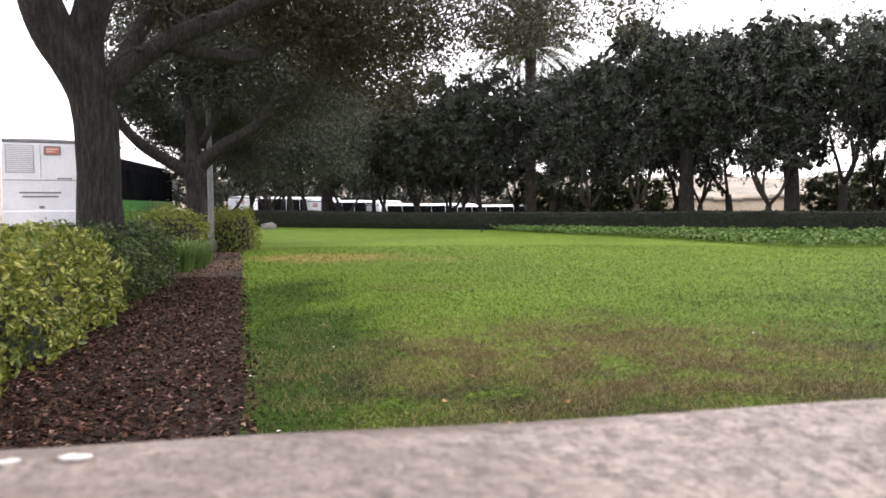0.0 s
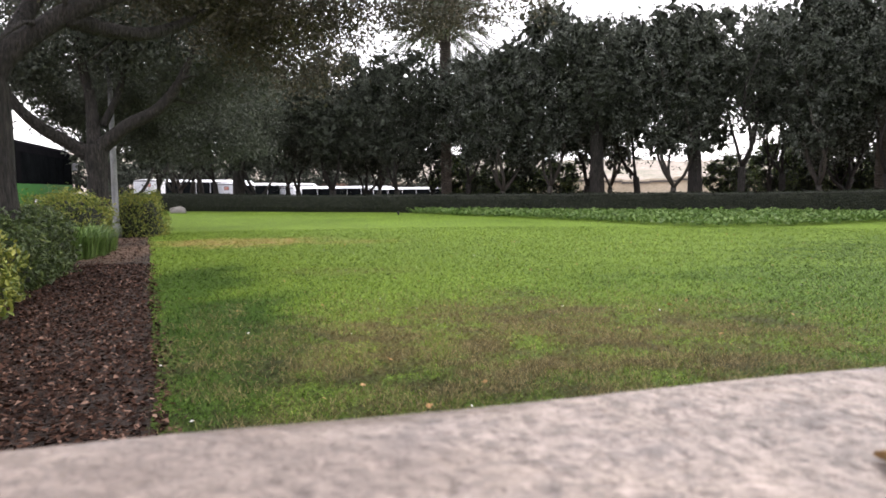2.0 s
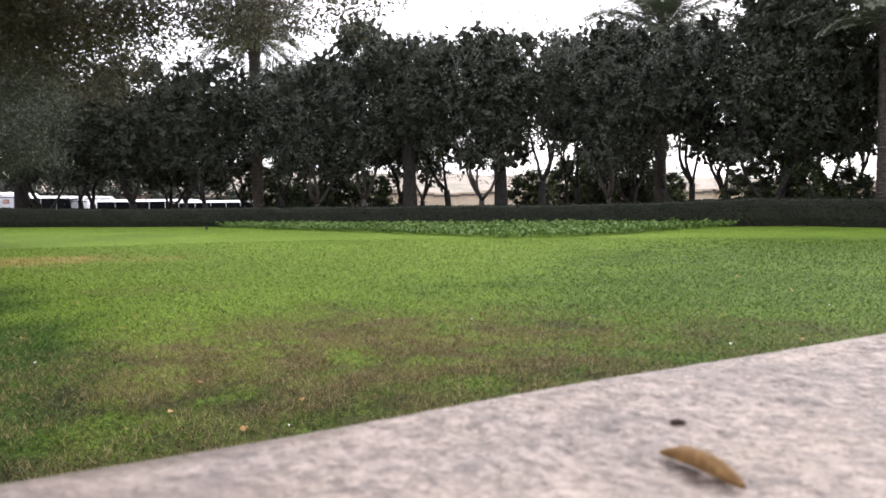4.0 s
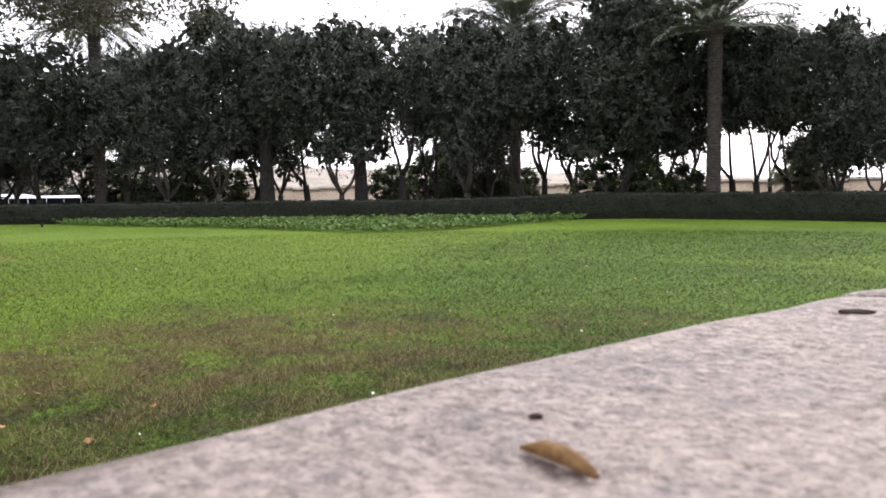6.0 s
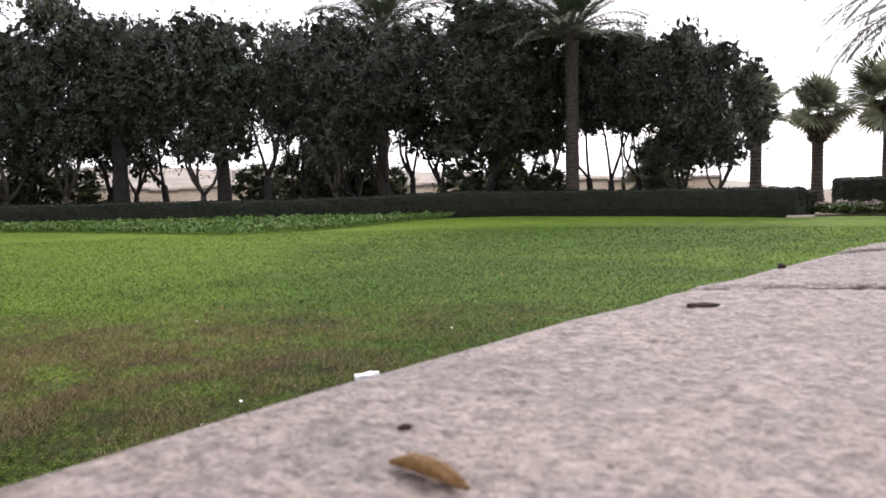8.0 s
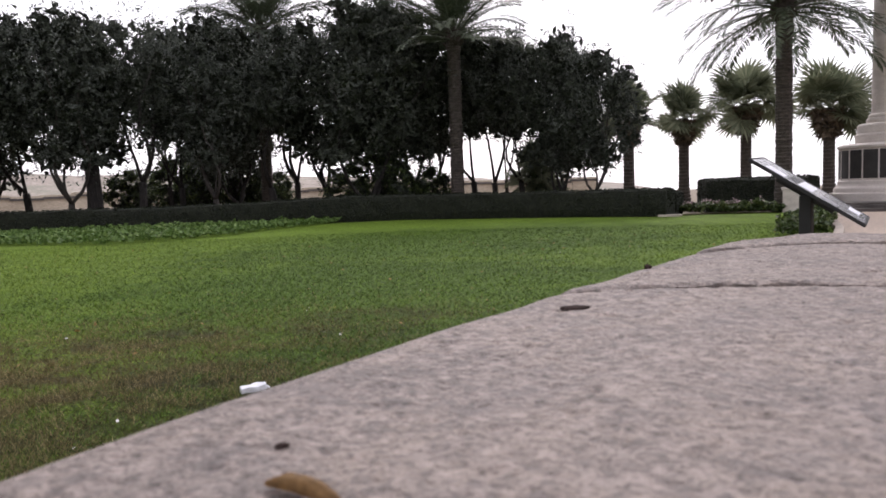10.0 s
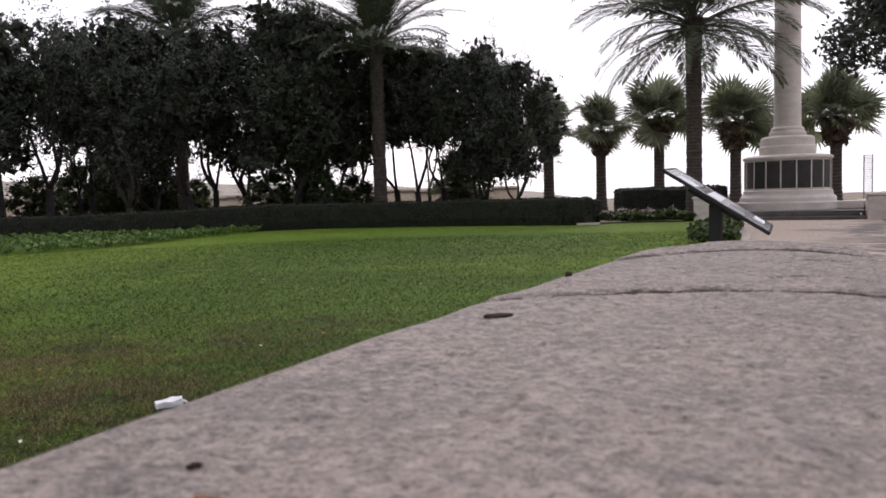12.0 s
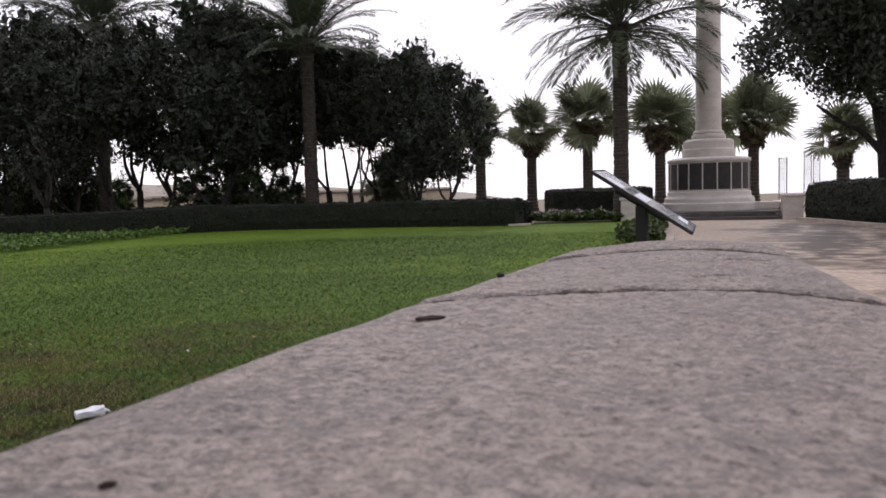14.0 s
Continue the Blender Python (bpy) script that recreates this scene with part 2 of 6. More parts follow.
def add_speckle(m):
    """Dark pits, grey lichen blotches and pale grains on rough stone."""
    nt = m.node_tree
    base = nt.nodes["Principled BSDF"].inputs["Base Color"]
    src = base.links[0].from_socket
    geo = nt.nodes.new("ShaderNodeNewGeometry")
    last = src
    for scale, lo, hi, col, detail in ((9.0, 0.55, 0.85, (0.175, 0.145, 0.14), 6.0), (240.0, 0.48, 0.62, (0.42, 0.34, 0.30), 4.0), (210.0, 0.52, 0.62, (0.065, 0.054, 0.052), 4.0), (400.0, 0.54, 0.62, (0.04, 0.033, 0.032), 2.0), (70.0, 0.655, 0.69, (0.02, 0.016, 0.015), 1.5), (16.0, 0.54, 0.70, (0.16, 0.138, 0.135), 5.0), (105.0, 0.53, 0.66, (0.46, 0.375, 0.335), 3.0), (120.0, 0.53, 0.64, (0.06, 0.05, 0.048), 3.0), (55.0, 0.54, 0.66, (0.10, 0.088, 0.086), 4.0)):
        nz = nt.nodes.new("ShaderNodeTexNoise")
        nz.inputs["Scale"].default_value, nz.inputs["Detail"].default_value = scale, detail
        nz.inputs["Distortion"].default_value = 0.4
        nt.links.new(geo.outputs["Position"], nz.inputs["Vector"])
        mr = nt.nodes.new("ShaderNodeMapRange")
        mr.inputs[1].default_value, mr.inputs[2].default_value, mr.inputs[3].default_value, mr.inputs[4].default_value = lo, hi, 0.0, 0.42
        nt.links.new(nz.outputs["Fac"], mr.inputs[0])
        mix = nt.nodes.new("ShaderNodeMix")
        mix.data_type = "RGBA"
        mix.inputs[7].default_value = (*col, 1)
        nt.links.new(mr.outputs[0], mix.inputs[0])
        nt.links.new(last, mix.inputs[6])
        last = mix.outputs[2]
    nt.links.new(last, base)


add_speckle(M_STONE)
add_tint_spots(M_STONE, [(-0.04, 0.292, 0.08, 0.016, 0.75), (0.03, 0.30, 0.05, 0.012, 0.6), (-0.16, 0.262, 0.05, 0.010, 0.5)], (0.085, 0.062, 0.045))
# Broad browner tint towards the coping's left end.
add_tint_spots(M_STONE, [(-0.22, 0.19, 0.24, 0.12, 0.75), (-0.05, 0.23, 0.12, 0.05, 0.4)], (0.135, 0.102, 0.086), 0.6, 14.0)
M_WALL = material("limestone_wall", [(0.3, (0.32, 0.27, 0.22)), (0.7, (0.48, 0.41, 0.33))], scale=4, fine=60, rough=0.9, bump=0.6)
M_MARBLE = material("pale_memorial_stone", [(0.25, (0.52, 0.46, 0.42)), (0.7, (0.68, 0.62, 0.57))], scale=1.6, fine=14, fine_amount=0.1, rough=0.65, bump=0.15, stretch=(1, 1, 3))
M_BRONZE = material("dark_bronze_panel", [(0.3, (0.018, 0.016, 0.015)), (0.7, (0.035, 0.03, 0.028))], scale=5, fine=40, rough=0.55, bump=0.3, bump_scale=90, spec=0.4)
M_STEP = material("dark_worn_step", [(0.3, (0.05, 0.043, 0.039)), (0.7, (0.11, 0.095, 0.087))], scale=2, fine=30, rough=0.6, bump=0.3)
M_BARK = material("rough_bark", [(0.3, (0.008, 0.0068, 0.0062)), (0.5, (0.022, 0.019, 0.017)), (0.7, (0.046, 0.039, 0.035))], scale=22, fine=60, fine_amount=0.5, rough=0.95, bump=1.0, bump_scale=26, bump_dist=0.08, stretch=(1, 1, 0.22))
M_BARK_PALE = material("pale_bark", [(0.25, (0.035, 0.031, 0.028)), (0.7, (0.085, 0.075, 0.067))], scale=5, fine=40, fine_amount=0.4, rough=0.95, bump=0.8, bump_scale=14, bump_dist=0.03, stretch=(1, 1, 0.3))
M_PALM_BARK = material("palm_bark", [(0.25, (0.034, 0.028, 0.024)), (0.7, (0.10, 0.083, 0.069))], scale=6, fine=30, fine_amount=0.5, rough=0.95, bump=1.0, bump_scale=12, bump_dist=0.04, stretch=(1, 1, 3))
M_LEAF_DARK = material("dark_evergreen_leaf", [(0.2, (0.040, 0.047, 0.038)), (0.55, (0.070, 0.081, 0.062)), (0.9, (0.135, 0.146, 0.105))], scale=1.0, fine=25, rough=0.55, bump=0, island=0.4, translucent=0.25, spec=0.3)
M_LEAF_WARM = material("olive_brown_leaf", [(0.2, (0.036, 0.036, 0.025)), (0.55, (0.070, 0.064, 0.042)), (0.9, (0.15, 0.126, 0.078))], scale=0.9, fine=25, rough=0.5, bump=0, island=0.45, translucent=0.25, spec=0.35)
M_LEAF_OLIVE = material("grey_green_leaf", [(0.2, (0.058, 0.068, 0.058)), (0.55, (0.108, 0.122, 0.102)), (0.9, (0.19, 0.20, 0.168))], scale=0.8, fine=25, rough=0.55, bump=0, island=0.4, translucent=0.25, spec=0.3)
# Darkened leaf colour: the shade inside the crowns is put into the tone.
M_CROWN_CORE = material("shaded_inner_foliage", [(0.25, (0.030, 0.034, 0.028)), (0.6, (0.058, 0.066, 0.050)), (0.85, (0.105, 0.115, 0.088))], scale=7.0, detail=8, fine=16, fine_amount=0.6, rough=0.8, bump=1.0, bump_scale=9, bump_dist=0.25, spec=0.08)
M_LEAF_LIGHT = material("yellow_green_leaf", [(0.15, (0.045, 0.075, 0.015)), (0.45, (0.15, 0.19, 0.032)), (0.75, (0.30, 0.30, 0.055)), (0.97, (0.46, 0.42, 0.13))], scale=1.6, fine=30, rough=0.45, bump=0, island=0.55, translucent=0.25, spec=0.4)
M_LEAF_SHRUB = material("mid_green_leaf", [(0.15, (0.022, 0.038, 0.013)), (0.6, (0.070, 0.105, 0.030)), (0.95, (0.19, 0.22, 0.06))], scale=1.6, fine=30, rough=0.45, bump=0, island=0.55, translucent=0.22, spec=0.4)
M_LEAF_BED = material("bedding_leaf", [(0.15, (0.06, 0.12, 0.025)), (0.6, (0.13, 0.21, 0.05)), (0.95, (0.24, 0.32, 0.11))], scale=0.8, fine=20, rough=0.55, bump=0, island=0.55, translucent=0.2, spec=0.3)
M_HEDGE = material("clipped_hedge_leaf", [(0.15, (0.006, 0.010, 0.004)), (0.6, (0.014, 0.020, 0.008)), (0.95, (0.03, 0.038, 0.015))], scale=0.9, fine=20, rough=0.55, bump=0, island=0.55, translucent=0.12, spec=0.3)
# Near-black twig colour carries the shade between the outer leaves.
M_HEDGE_CORE = material("shaded_hedge_twigs", [(0.3, (0.006, 0.008, 0.004)), (0.7, (0.02, 0.024, 0.012))], scale=6, fine=25, rough=0.95, bump=1.0, bump_scale=18, bump_dist=0.08)
M_FROND = material("palm_leaflet", [(0.2, (0.04, 0.055, 0.03)), (0.6, (0.085, 0.105, 0.06)), (0.95, (0.15, 0.16, 0.10))], scale=1, fine=25, rough=0.5, bump=0, island=0.5, translucent=0.2, spec=0.4)
M_FAN = material("fan_leaf", [(0.2, (0.10, 0.12, 0.07)), (0.6, (0.20, 0.22, 0.14)), (0.95, (0.30, 0.31, 0.21))], scale=1, fine=25, rough=0.5, bump=0, island=0.4, translucent=0.5, spec=0.4)
M_DEAD = material("dead_palm_skirt", [(0.2, (0.06, 0.045, 0.03)), (0.7, (0.17, 0.13, 0.09))], scale=3, fine=25, rough=0.9, bump=0, island=0.6)
M_FLOWER = material("pale_pink_flower", [(0.2, (0.35, 0.25, 0.26)), (0.8, (0.62, 0.50, 0.50))], scale=3, fine=40, rough=0.7, bump=0, island=0.6, translucent=0.2)
M_PAVE = material("wet_stone_paving", [(0.36, (0.16, 0.115, 0.085)), (0.43, (0.30, 0.225, 0.17)), (0.50, (0.44, 0.34, 0.265))], scale=0.6, stretch=(1.0, 0.8, 1), detail=12, fine=16, fine_amount=0.4, rough=0.55, bump=0.5, bump_scale=25, bump_dist=0.006)
add_tint_spots(M_PAVE, [(15.0, 0.35, 5.0, 0.8, 0.95), (19.8, 1.35, 3.2, 0.55, 0.9), (14.0, -1.2, 7.0, 1.2, 0.95), (8.0, -2.6, 5.0, 1.8, 0.9), (20.5, 0.4, 3.5, 0.7, 0.8)], (0.050, 0.032, 0.021), 1.2, 2.4)
M_KERB = material("pale_kerb_stone", [(0.3, (0.36, 0.30, 0.25)), (0.7, (0.52, 0.46, 0.40))], scale=3, fine=40, rough=0.85, bump=0.4)
M_BLACK = material("black_powder_coat", [(0.3, (0.007, 0.007, 0.008)), (0.7, (0.014, 0.014, 0.015))], scale=6, fine=80, fine_amount=0.15, rough=0.65, bump=0.1)
M_ALU = material("scuffed_aluminium", [(0.3, (0.35, 0.35, 0.36)), (0.7, (0.55, 0.55, 0.56))], scale=6, fine=60, fine_amount=0.15, rough=0.35, bump=0.05, metal=0.8)
M_PRINT = material("printed_board_face", [(0.35, (0.22, 0.22, 0.23)), (0.65, (0.44, 0.44, 0.46))], scale=3, fine=40, fine_amount=0.2, rough=0.14, bump=0)
M_PAPER = material("white_crumpled_paper", [(0.3, (0.68, 0.68, 0.72)), (0.7, (0.82, 0.82, 0.86))], scale=20, fine=90, fine_amount=0.06, rough=0.6, bump=0.2, bump_scale=50)
M_DRYLEAF = material("dry_ochre_leaf", [(0.3, (0.19, 0.10, 0.035)), (0.7, (0.40, 0.23, 0.08))], scale=60, fine=300, rough=0.7, bump=0.4, bump_scale=200, bump_dist=0.002)
M_DARKBIT = material("dark_debris", [(0.3, (0.018, 0.011, 0.010)), (0.7, (0.045, 0.03, 0.026))], scale=60, fine=300, rough=0.9, bump=0.4, bump_scale=200, bump_dist=0.002, spec=0.05)
M_WHITESPOT = material("white_dropping", [(0.3, (0.46, 0.44, 0.43)), (0.7, (0.66, 0.64, 0.63))], scale=60, fine=200, rough=0.8, bump=0.2)
M_BUS_WHITE = material("white_bus_paint", [(0.3, (0.66, 0.67, 0.72)), (0.7, (0.76, 0.77, 0.80))], scale=1.2, fine=12, fine_amount=0.05, rough=0.3, bump=0)
M_BUS_GREEN = material("green_bus_paint", [(0.3, (0.025, 0.115, 0.02)), (0.7, (0.04, 0.155, 0.03))], scale=1.2, fine=12, fine_amount=0.06, rough=0.3, bump=0, spec=0.02)
M_BUS_GLASS = material("dark_bus_glass", [(0.3, (0.003, 0.0035, 0.004)), (0.7, (0.007, 0.008, 0.009))], scale=1, fine=10, rough=0.3, bump=0, spec=0.0)
M_BUS_DARK = material("black_bus_paint", [(0.3, (0.004, 0.004, 0.005)), (0.7, (0.008, 0.008, 0.009))], scale=1, fine=10, fine_amount=0.1, rough=0.4, bump=0, spec=0.0)
M_BUS_PALE = material("pale_grille_grey", [(0.3, (0.36, 0.37, 0.40)), (0.7, (0.46, 0.47, 0.50))], scale=2, fine=20, fine_amount=0.1, rough=0.5, bump=0)
M_BUS_GREY = material("grey_bus_trim", [(0.3, (0.10, 0.10, 0.11)), (0.7, (0.20, 0.20, 0.22))], scale=2, fine=20, rough=0.5, bump=0)
M_TYRE = material("tyre_rubber", [(0.3, (0.012, 0.012, 0.012)), (0.7, (0.03, 0.03, 0.03))], scale=5, fine=60, rough=0.9, bump=0.2)
M_SIGN_RED = material("orange_display", [(0.3, (0.45, 0.12, 0.08)), (0.7, (0.62, 0.22, 0.16))], scale=12, fine=60, rough=0.4, bump=0)
M_STEEL = material("galvanised_pole", [(0.3, (0.20, 0.20, 0.21)), (0.7, (0.28, 0.28, 0.29))], scale=4, fine=40, rough=0.5, bump=0.1, metal=0.2)
M_LAMP = material("lamp_head_white", [(0.3, (0.6, 0.6, 0.62)), (0.7, (0.72, 0.72, 0.73))], scale=4, fine=40, fine_amount=0.1, rough=0.4, bump=0)
M_HILL = material("dry_stone_hill", [(0.3, (0.25, 0.212, 0.178)), (0.5, (0.335, 0.288, 0.242)), (0.7, (0.19, 0.19, 0.14))], scale=0.05, detail=10, fine=0.8, fine_amount=0.3, rough=0.95, bump=0.4, bump_scale=0.5, bump_dist=1.0)
M_RAMPART = material("rampart_stone", [(0.3, (0.40, 0.33, 0.25)), (0.7, (0.54, 0.46, 0.36))], scale=0.12, fine=2.0, fine_amount=0.2, rough=0.95, bump=0.4, bump_scale=2, bump_dist=0.3, stretch=(1, 1, 3))
M_TILE = material("red_brown_wall", [(0.3, (0.22, 0.13, 0.09)), (0.7, (0.32, 0.20, 0.15))], scale=1, fine=10, rough=0.9, bump=0.2)
M_ROCK = material("grey_rock", [(0.3, (0.13, 0.12, 0.11)), (0.7, (0.27, 0.25, 0.23))], scale=5, fine=40, rough=0.95, bump=0.8)
M_LATTICE = material("grey_lattice_steel", [(0.3, (0.22, 0.20, 0.20)), (0.7, (0.32, 0.29, 0.28))], scale=0.3, fine=3, rough=0.7, bump=0)


# ---- building blocks ----
def polar(az, d, z=0.0):
    """A place at distance d under the heading az (degrees to the left of +y)."""
    return Vector((-d * math.sin(radians(az)), d * math.cos(radians(az)), z))


def mesh_object(name, verts, faces, mat, parent=None, label="", smooth=False):
    me = bpy.data.meshes.new(name)
    verts = np.asarray(verts, np.float32)
    faces = np.asarray(faces, np.int32)
    k = faces.shape[1]
    me.vertices.add(len(verts))
    me.vertices.foreach_set("co", verts.ravel())
    me.loops.add(faces.size)
    me.loops.foreach_set("vertex_index", faces.ravel())
    me.polygons.add(len(faces))
    me.polygons.foreach_set("loop_start", np.arange(0, faces.size, k, dtype=np.int32))
    if smooth:
        me.polygons.foreach_set("use_smooth", np.ones(len(faces), bool))
    me.update(calc_edges=True)
    me.materials.append(mat)
    ob = new(name, me)
    ob.parent = parent
    return tagged(ob, label)


def part(name, bm, mat, parent=None, label="", smooth=False):
    me = bpy.data.meshes.new(name)
    bmesh.ops.recalc_face_normals(bm, faces=bm.faces)
    bm.to_mesh(me)
    bm.free()
    if smooth:
        me.polygons.foreach_set("use_smooth", np.ones(len(me.polygons), bool))
    me.materials.append(mat)
    ob = new(name, me)
    ob.parent = parent
    return tagged(ob, label)


def shared(name, source, parent, m):
    """Another object on the mesh of source."""
    ob = new(name, source.data)
    ob.parent = parent
    ob.matrix_basis = m
    return ob


def root(name, m, label, category, group="", kind=""):
    ob = new(name)
    ob.empty_display_size = 0.3
    ob.matrix_basis = m
    return tagged(ob, label, category, group, kind)


def box(bm, x0, x1, y0, y1, z0, z1, bevel=0.0):
    made = bmesh.ops.create_cube(bm, size=1.0)
    vs = made["verts"]
    for v in vs:
        v.co = Vector((x0 + (v.co.x + 0.5) * (x1 - x0), y0 + (v.co.y + 0.5) * (y1 - y0), z0 + (v.co.z + 0.5) * (z1 - z0)))
    if bevel:
        edges = list({e for v in vs for e in v.link_edges})
        bmesh.ops.bevel(bm, geom=edges, offset=bevel, segments=2, profile=0.5, affect="EDGES")
    return bm


def block(name, dims, mat, parent=None, bevel=0.0, label=""):
    return part(name, box(bmesh.new(), *dims, bevel), mat, parent, label)


def tube(bm, pts, radii, seg=8, caps=True, ripple=0.0):
    """A round limb along the points, with its own radius at each."""
    pts = [Vector(p) for p in pts]
    rings = []
    side = Vector((1, 0, 0))
    for i, p in enumerate(pts):
        way = (pts[min(i + 1, len(pts) - 1)] - pts[max(i - 1, 0)]).normalized()
        side = (side - way * side.dot(way))
        side = side.normalized() if side.length > 1e-4 else way.orthogonal().normalized()
        up = way.cross(side)
        ring = []
        for k in range(seg):
            a = 2 * math.pi * k / seg
            r = radii[i] * (1 + ripple * noise.noise(Vector((math.cos(a) * 2, math.sin(a) * 2, p.z * 1.3 + p.x))))
            ring.append(bm.verts.new(p + (side * math.cos(a) + up * math.sin(a)) * r))
        rings.append(ring)
    for a, b in zip(rings, rings[1:]):
        for k in range(seg):
            bm.faces.new((a[k], a[(k + 1) % seg], b[(k + 1) % seg], b[k]))
    if caps:
        bm.faces.new(rings[0][::-1])
        bm.faces.new(rings[-1])
    return bm


def bend(p0, p1, sag, n=7, wob=0.0, rng=random):
    """Points from p0 to p1, bowed by the vector sag, a little crooked."""
    p0, p1, sag = Vector(p0), Vector(p1), Vector(sag)
    out = []
    for i in range(n):
        s = i / (n - 1)
        w = Vector((rng.uniform(-1, 1), rng.uniform(-1, 1), rng.uniform(-1, 1))) * wob * (0 if i in (0, n - 1) else 1)
        out.append(p0.lerp(p1, s) + sag * (4 * s * (1 - s)) + w)
    return out


def lathe(bm, profile, seg=48):
    """A turned body from (radius, z) pairs."""
    rings = [[bm.verts.new((r * math.cos(2 * math.pi * k / seg), r * math.sin(2 * math.pi * k / seg), z)) for k in range(seg)] for r, z in profile]
    for a, b in zip(rings, rings[1:]):
        for k in range(seg):
            bm.faces.new((a[k], a[(k + 1) % seg], b[(k + 1) % seg], b[k]))
    bm.faces.new(rings[0][::-1])
    bm.faces.new(rings[-1])
    return bm


def unit(rng, n):
    v = rng.normal(size=(n, 3))
    return v / np.linalg.norm(v, axis=1, keepdims=True)


def leaf_cloud(centres, sizes, rng, ratio=0.45, up=0.0, fold=0.25, near=False):
    """Pointed leaves at the centres, each folded along its rib, turned at random. Returns verts and faces."""
    n = len(centres)
    along = unit(rng, n)
    nrm = unit(rng, n) + np.array([0, 0, up])
    side = np.cross(along, nrm)
    side /= np.linalg.norm(side, axis=1, keepdims=True) + 1e-9
    nrm = np.cross(side, along)
    s = np.broadcast_to(np.asarray(sizes, float), (n,))[:, None]
    tip, base = centres + along * s * 0.5, centres - along * s * 0.5
    lift = nrm * s * fold * ratio
    if near:
        a1, a2 = centres - along * s * 0.15, centres + along * s * 0.2
        w1, w2 = side * s * ratio * 0.5, side * s * ratio * 0.4
        v = np.stack([base, a1 + w1 + lift, a2 + w2 + lift, tip, a2 - w2 + lift, a1 - w1 + lift], 1).reshape(-1, 3)
        i = np.arange(n)[:, None] * 6
        f = np.concatenate([i + [0, 1, 2, 3], i + [0, 3, 4, 5]])
        return v, f
    w = side * s * ratio * 0.5
    v = np.stack([base, centres + w + lift, tip, centres - w + lift], 1).reshape(-1, 3)
    return v, np.arange(n * 4).reshape(n, 4)


def clumps(rng, centre, radii, count, per, sigma, hollow=0.55):
    """Leaf places in tufts that fill the outer part of an ellipsoid unevenly."""
    c = unit(rng, count) * (hollow + (1 - hollow) * rng.random((count, 1)) ** 0.6)
    c = c * np.asarray(radii) * rng.uniform(0.8, 1.12, (count, 1)) + np.asarray(centre)
    p = c[:, None, :] + rng.normal(size=(count, per, 3)) * sigma * np.array([1, 1, 0.75])
    return p.reshape(-1, 3)


# ---- ground and large structure ----
WALL_AZ = -81.0
ALONG = polar(WALL_AZ, 1.0)
SIDE = Vector((-ALONG.y, ALONG.x, 0))


def wall_place(s, q, z=0.0):
    """A place s metres along the wall from the eye and q metres to the lawn's side of it."""
    return ALONG * s + SIDE * q + Vector((0, 0, z))


def sheet(name, outline, z, mat, label, category, ragged=0.0, step=0.25, smooth_from=None):
    """A flat piece of ground with a slightly ragged rim."""
    pts = []
    for i, a in enumerate(outline):
        b = outline[(i + 1) % len(outline)]
        a, b = Vector(a), Vector(b)
        n = max(1, int((b - a).length / step)) if ragged else 1
        for k in range(n):
            p = a.lerp(b, k / n)
            if ragged:
                p += Vector((noise.noise(Vector((p.x * 2, p.y * 2, 1))), noise.noise(Vector((p.x * 2, p.y * 2, 7))))) * ragged
            pts.append(p)
    bm = bmesh.new()
    f = bm.faces.new([bm.verts.new((p.x, p.y, z)) for p in pts])
    bmesh.ops.triangulate(bm, faces=[f])
    for f in bm.faces:
        if f.normal.z < 0:
            f.normal_flip()
    me = bpy.data.meshes.new(name)
    bm.to_mesh(me)
    bm.free()
    me.materials.append(mat)
    return tagged(new(name, me), label, category, kind="structure")


def yard_drop(az, r):
    """How far the bus yard beyond the hedge lies below the lawn."""
    return float(np.interp(az, [-20, -6, 1.5, 5.5, 10, 15.5, 25, 45, 60], [0, 1.8, 1.75, 1.6, 1.26, 0.95, 0.9, 0.7, 0]) * np.interp(r, [52, 59, 110, 150], [0, 1, 1, 0]))


def make_ground():
    """One sheet to the horizon, falling away past the gardens' edge towards the harbour."""
    rs = [0, 5, 10, 20, 30, 40, 46, 52, 59, 66, 75, 95, 110, 150, 200, 350, 700, 1500, 3500]
    n = 72
    verts, faces = [(0, 0, -0.012)], []
    for r in rs[1:]:
        for k in range(n):
            a = 360 * k / n - 180
            drop = yard_drop(a, r)
            if r > 60:
                east = max(0.0, min(1.0, (-58 - a) / 6)) if a < 0 else max(0.0, min(1.0, (a - 100) / 10))
                drop += east * min(1.0, (r - 60) / 15) * 26
            verts.append(tuple(polar(a, r, -0.012 - drop)))
    for k in range(n):
        faces.append((0, 1 + (k + 1) % n, 1 + k, 1 + k))
    quads = []
    for i in range(len(rs) - 2):
        for k in range(n):
            a, b = 1 + i * n + k, 1 + i * n + (k + 1) % n
            quads.append((a, b, b + n, a + n))
    bm = bmesh.new()
    vs = [bm.verts.new(v) for v in verts]
    for f in faces:
        bm.faces.new([vs[i] for i in f[:3]])
    for f in quads:
        bm.faces.new([vs[i] for i in f])
    ob = part("ground", bm, M_SOIL)
    tagged(ob, "dry pale brown soil around the garden", "ground", kind="structure")


make_ground()

MULCH_EDGE = [(-0.15, 0.2), (-0.5, 1.6), (-0.89, 3.23), (-1.32, 4.8), (-2.25, 8.15), (-3.4, 12.5), (-4.77, 17.4), (-5.6, 21.5), (-7.2, 26.5), (-9.0, 33.0), (-10.5, 39.5)]
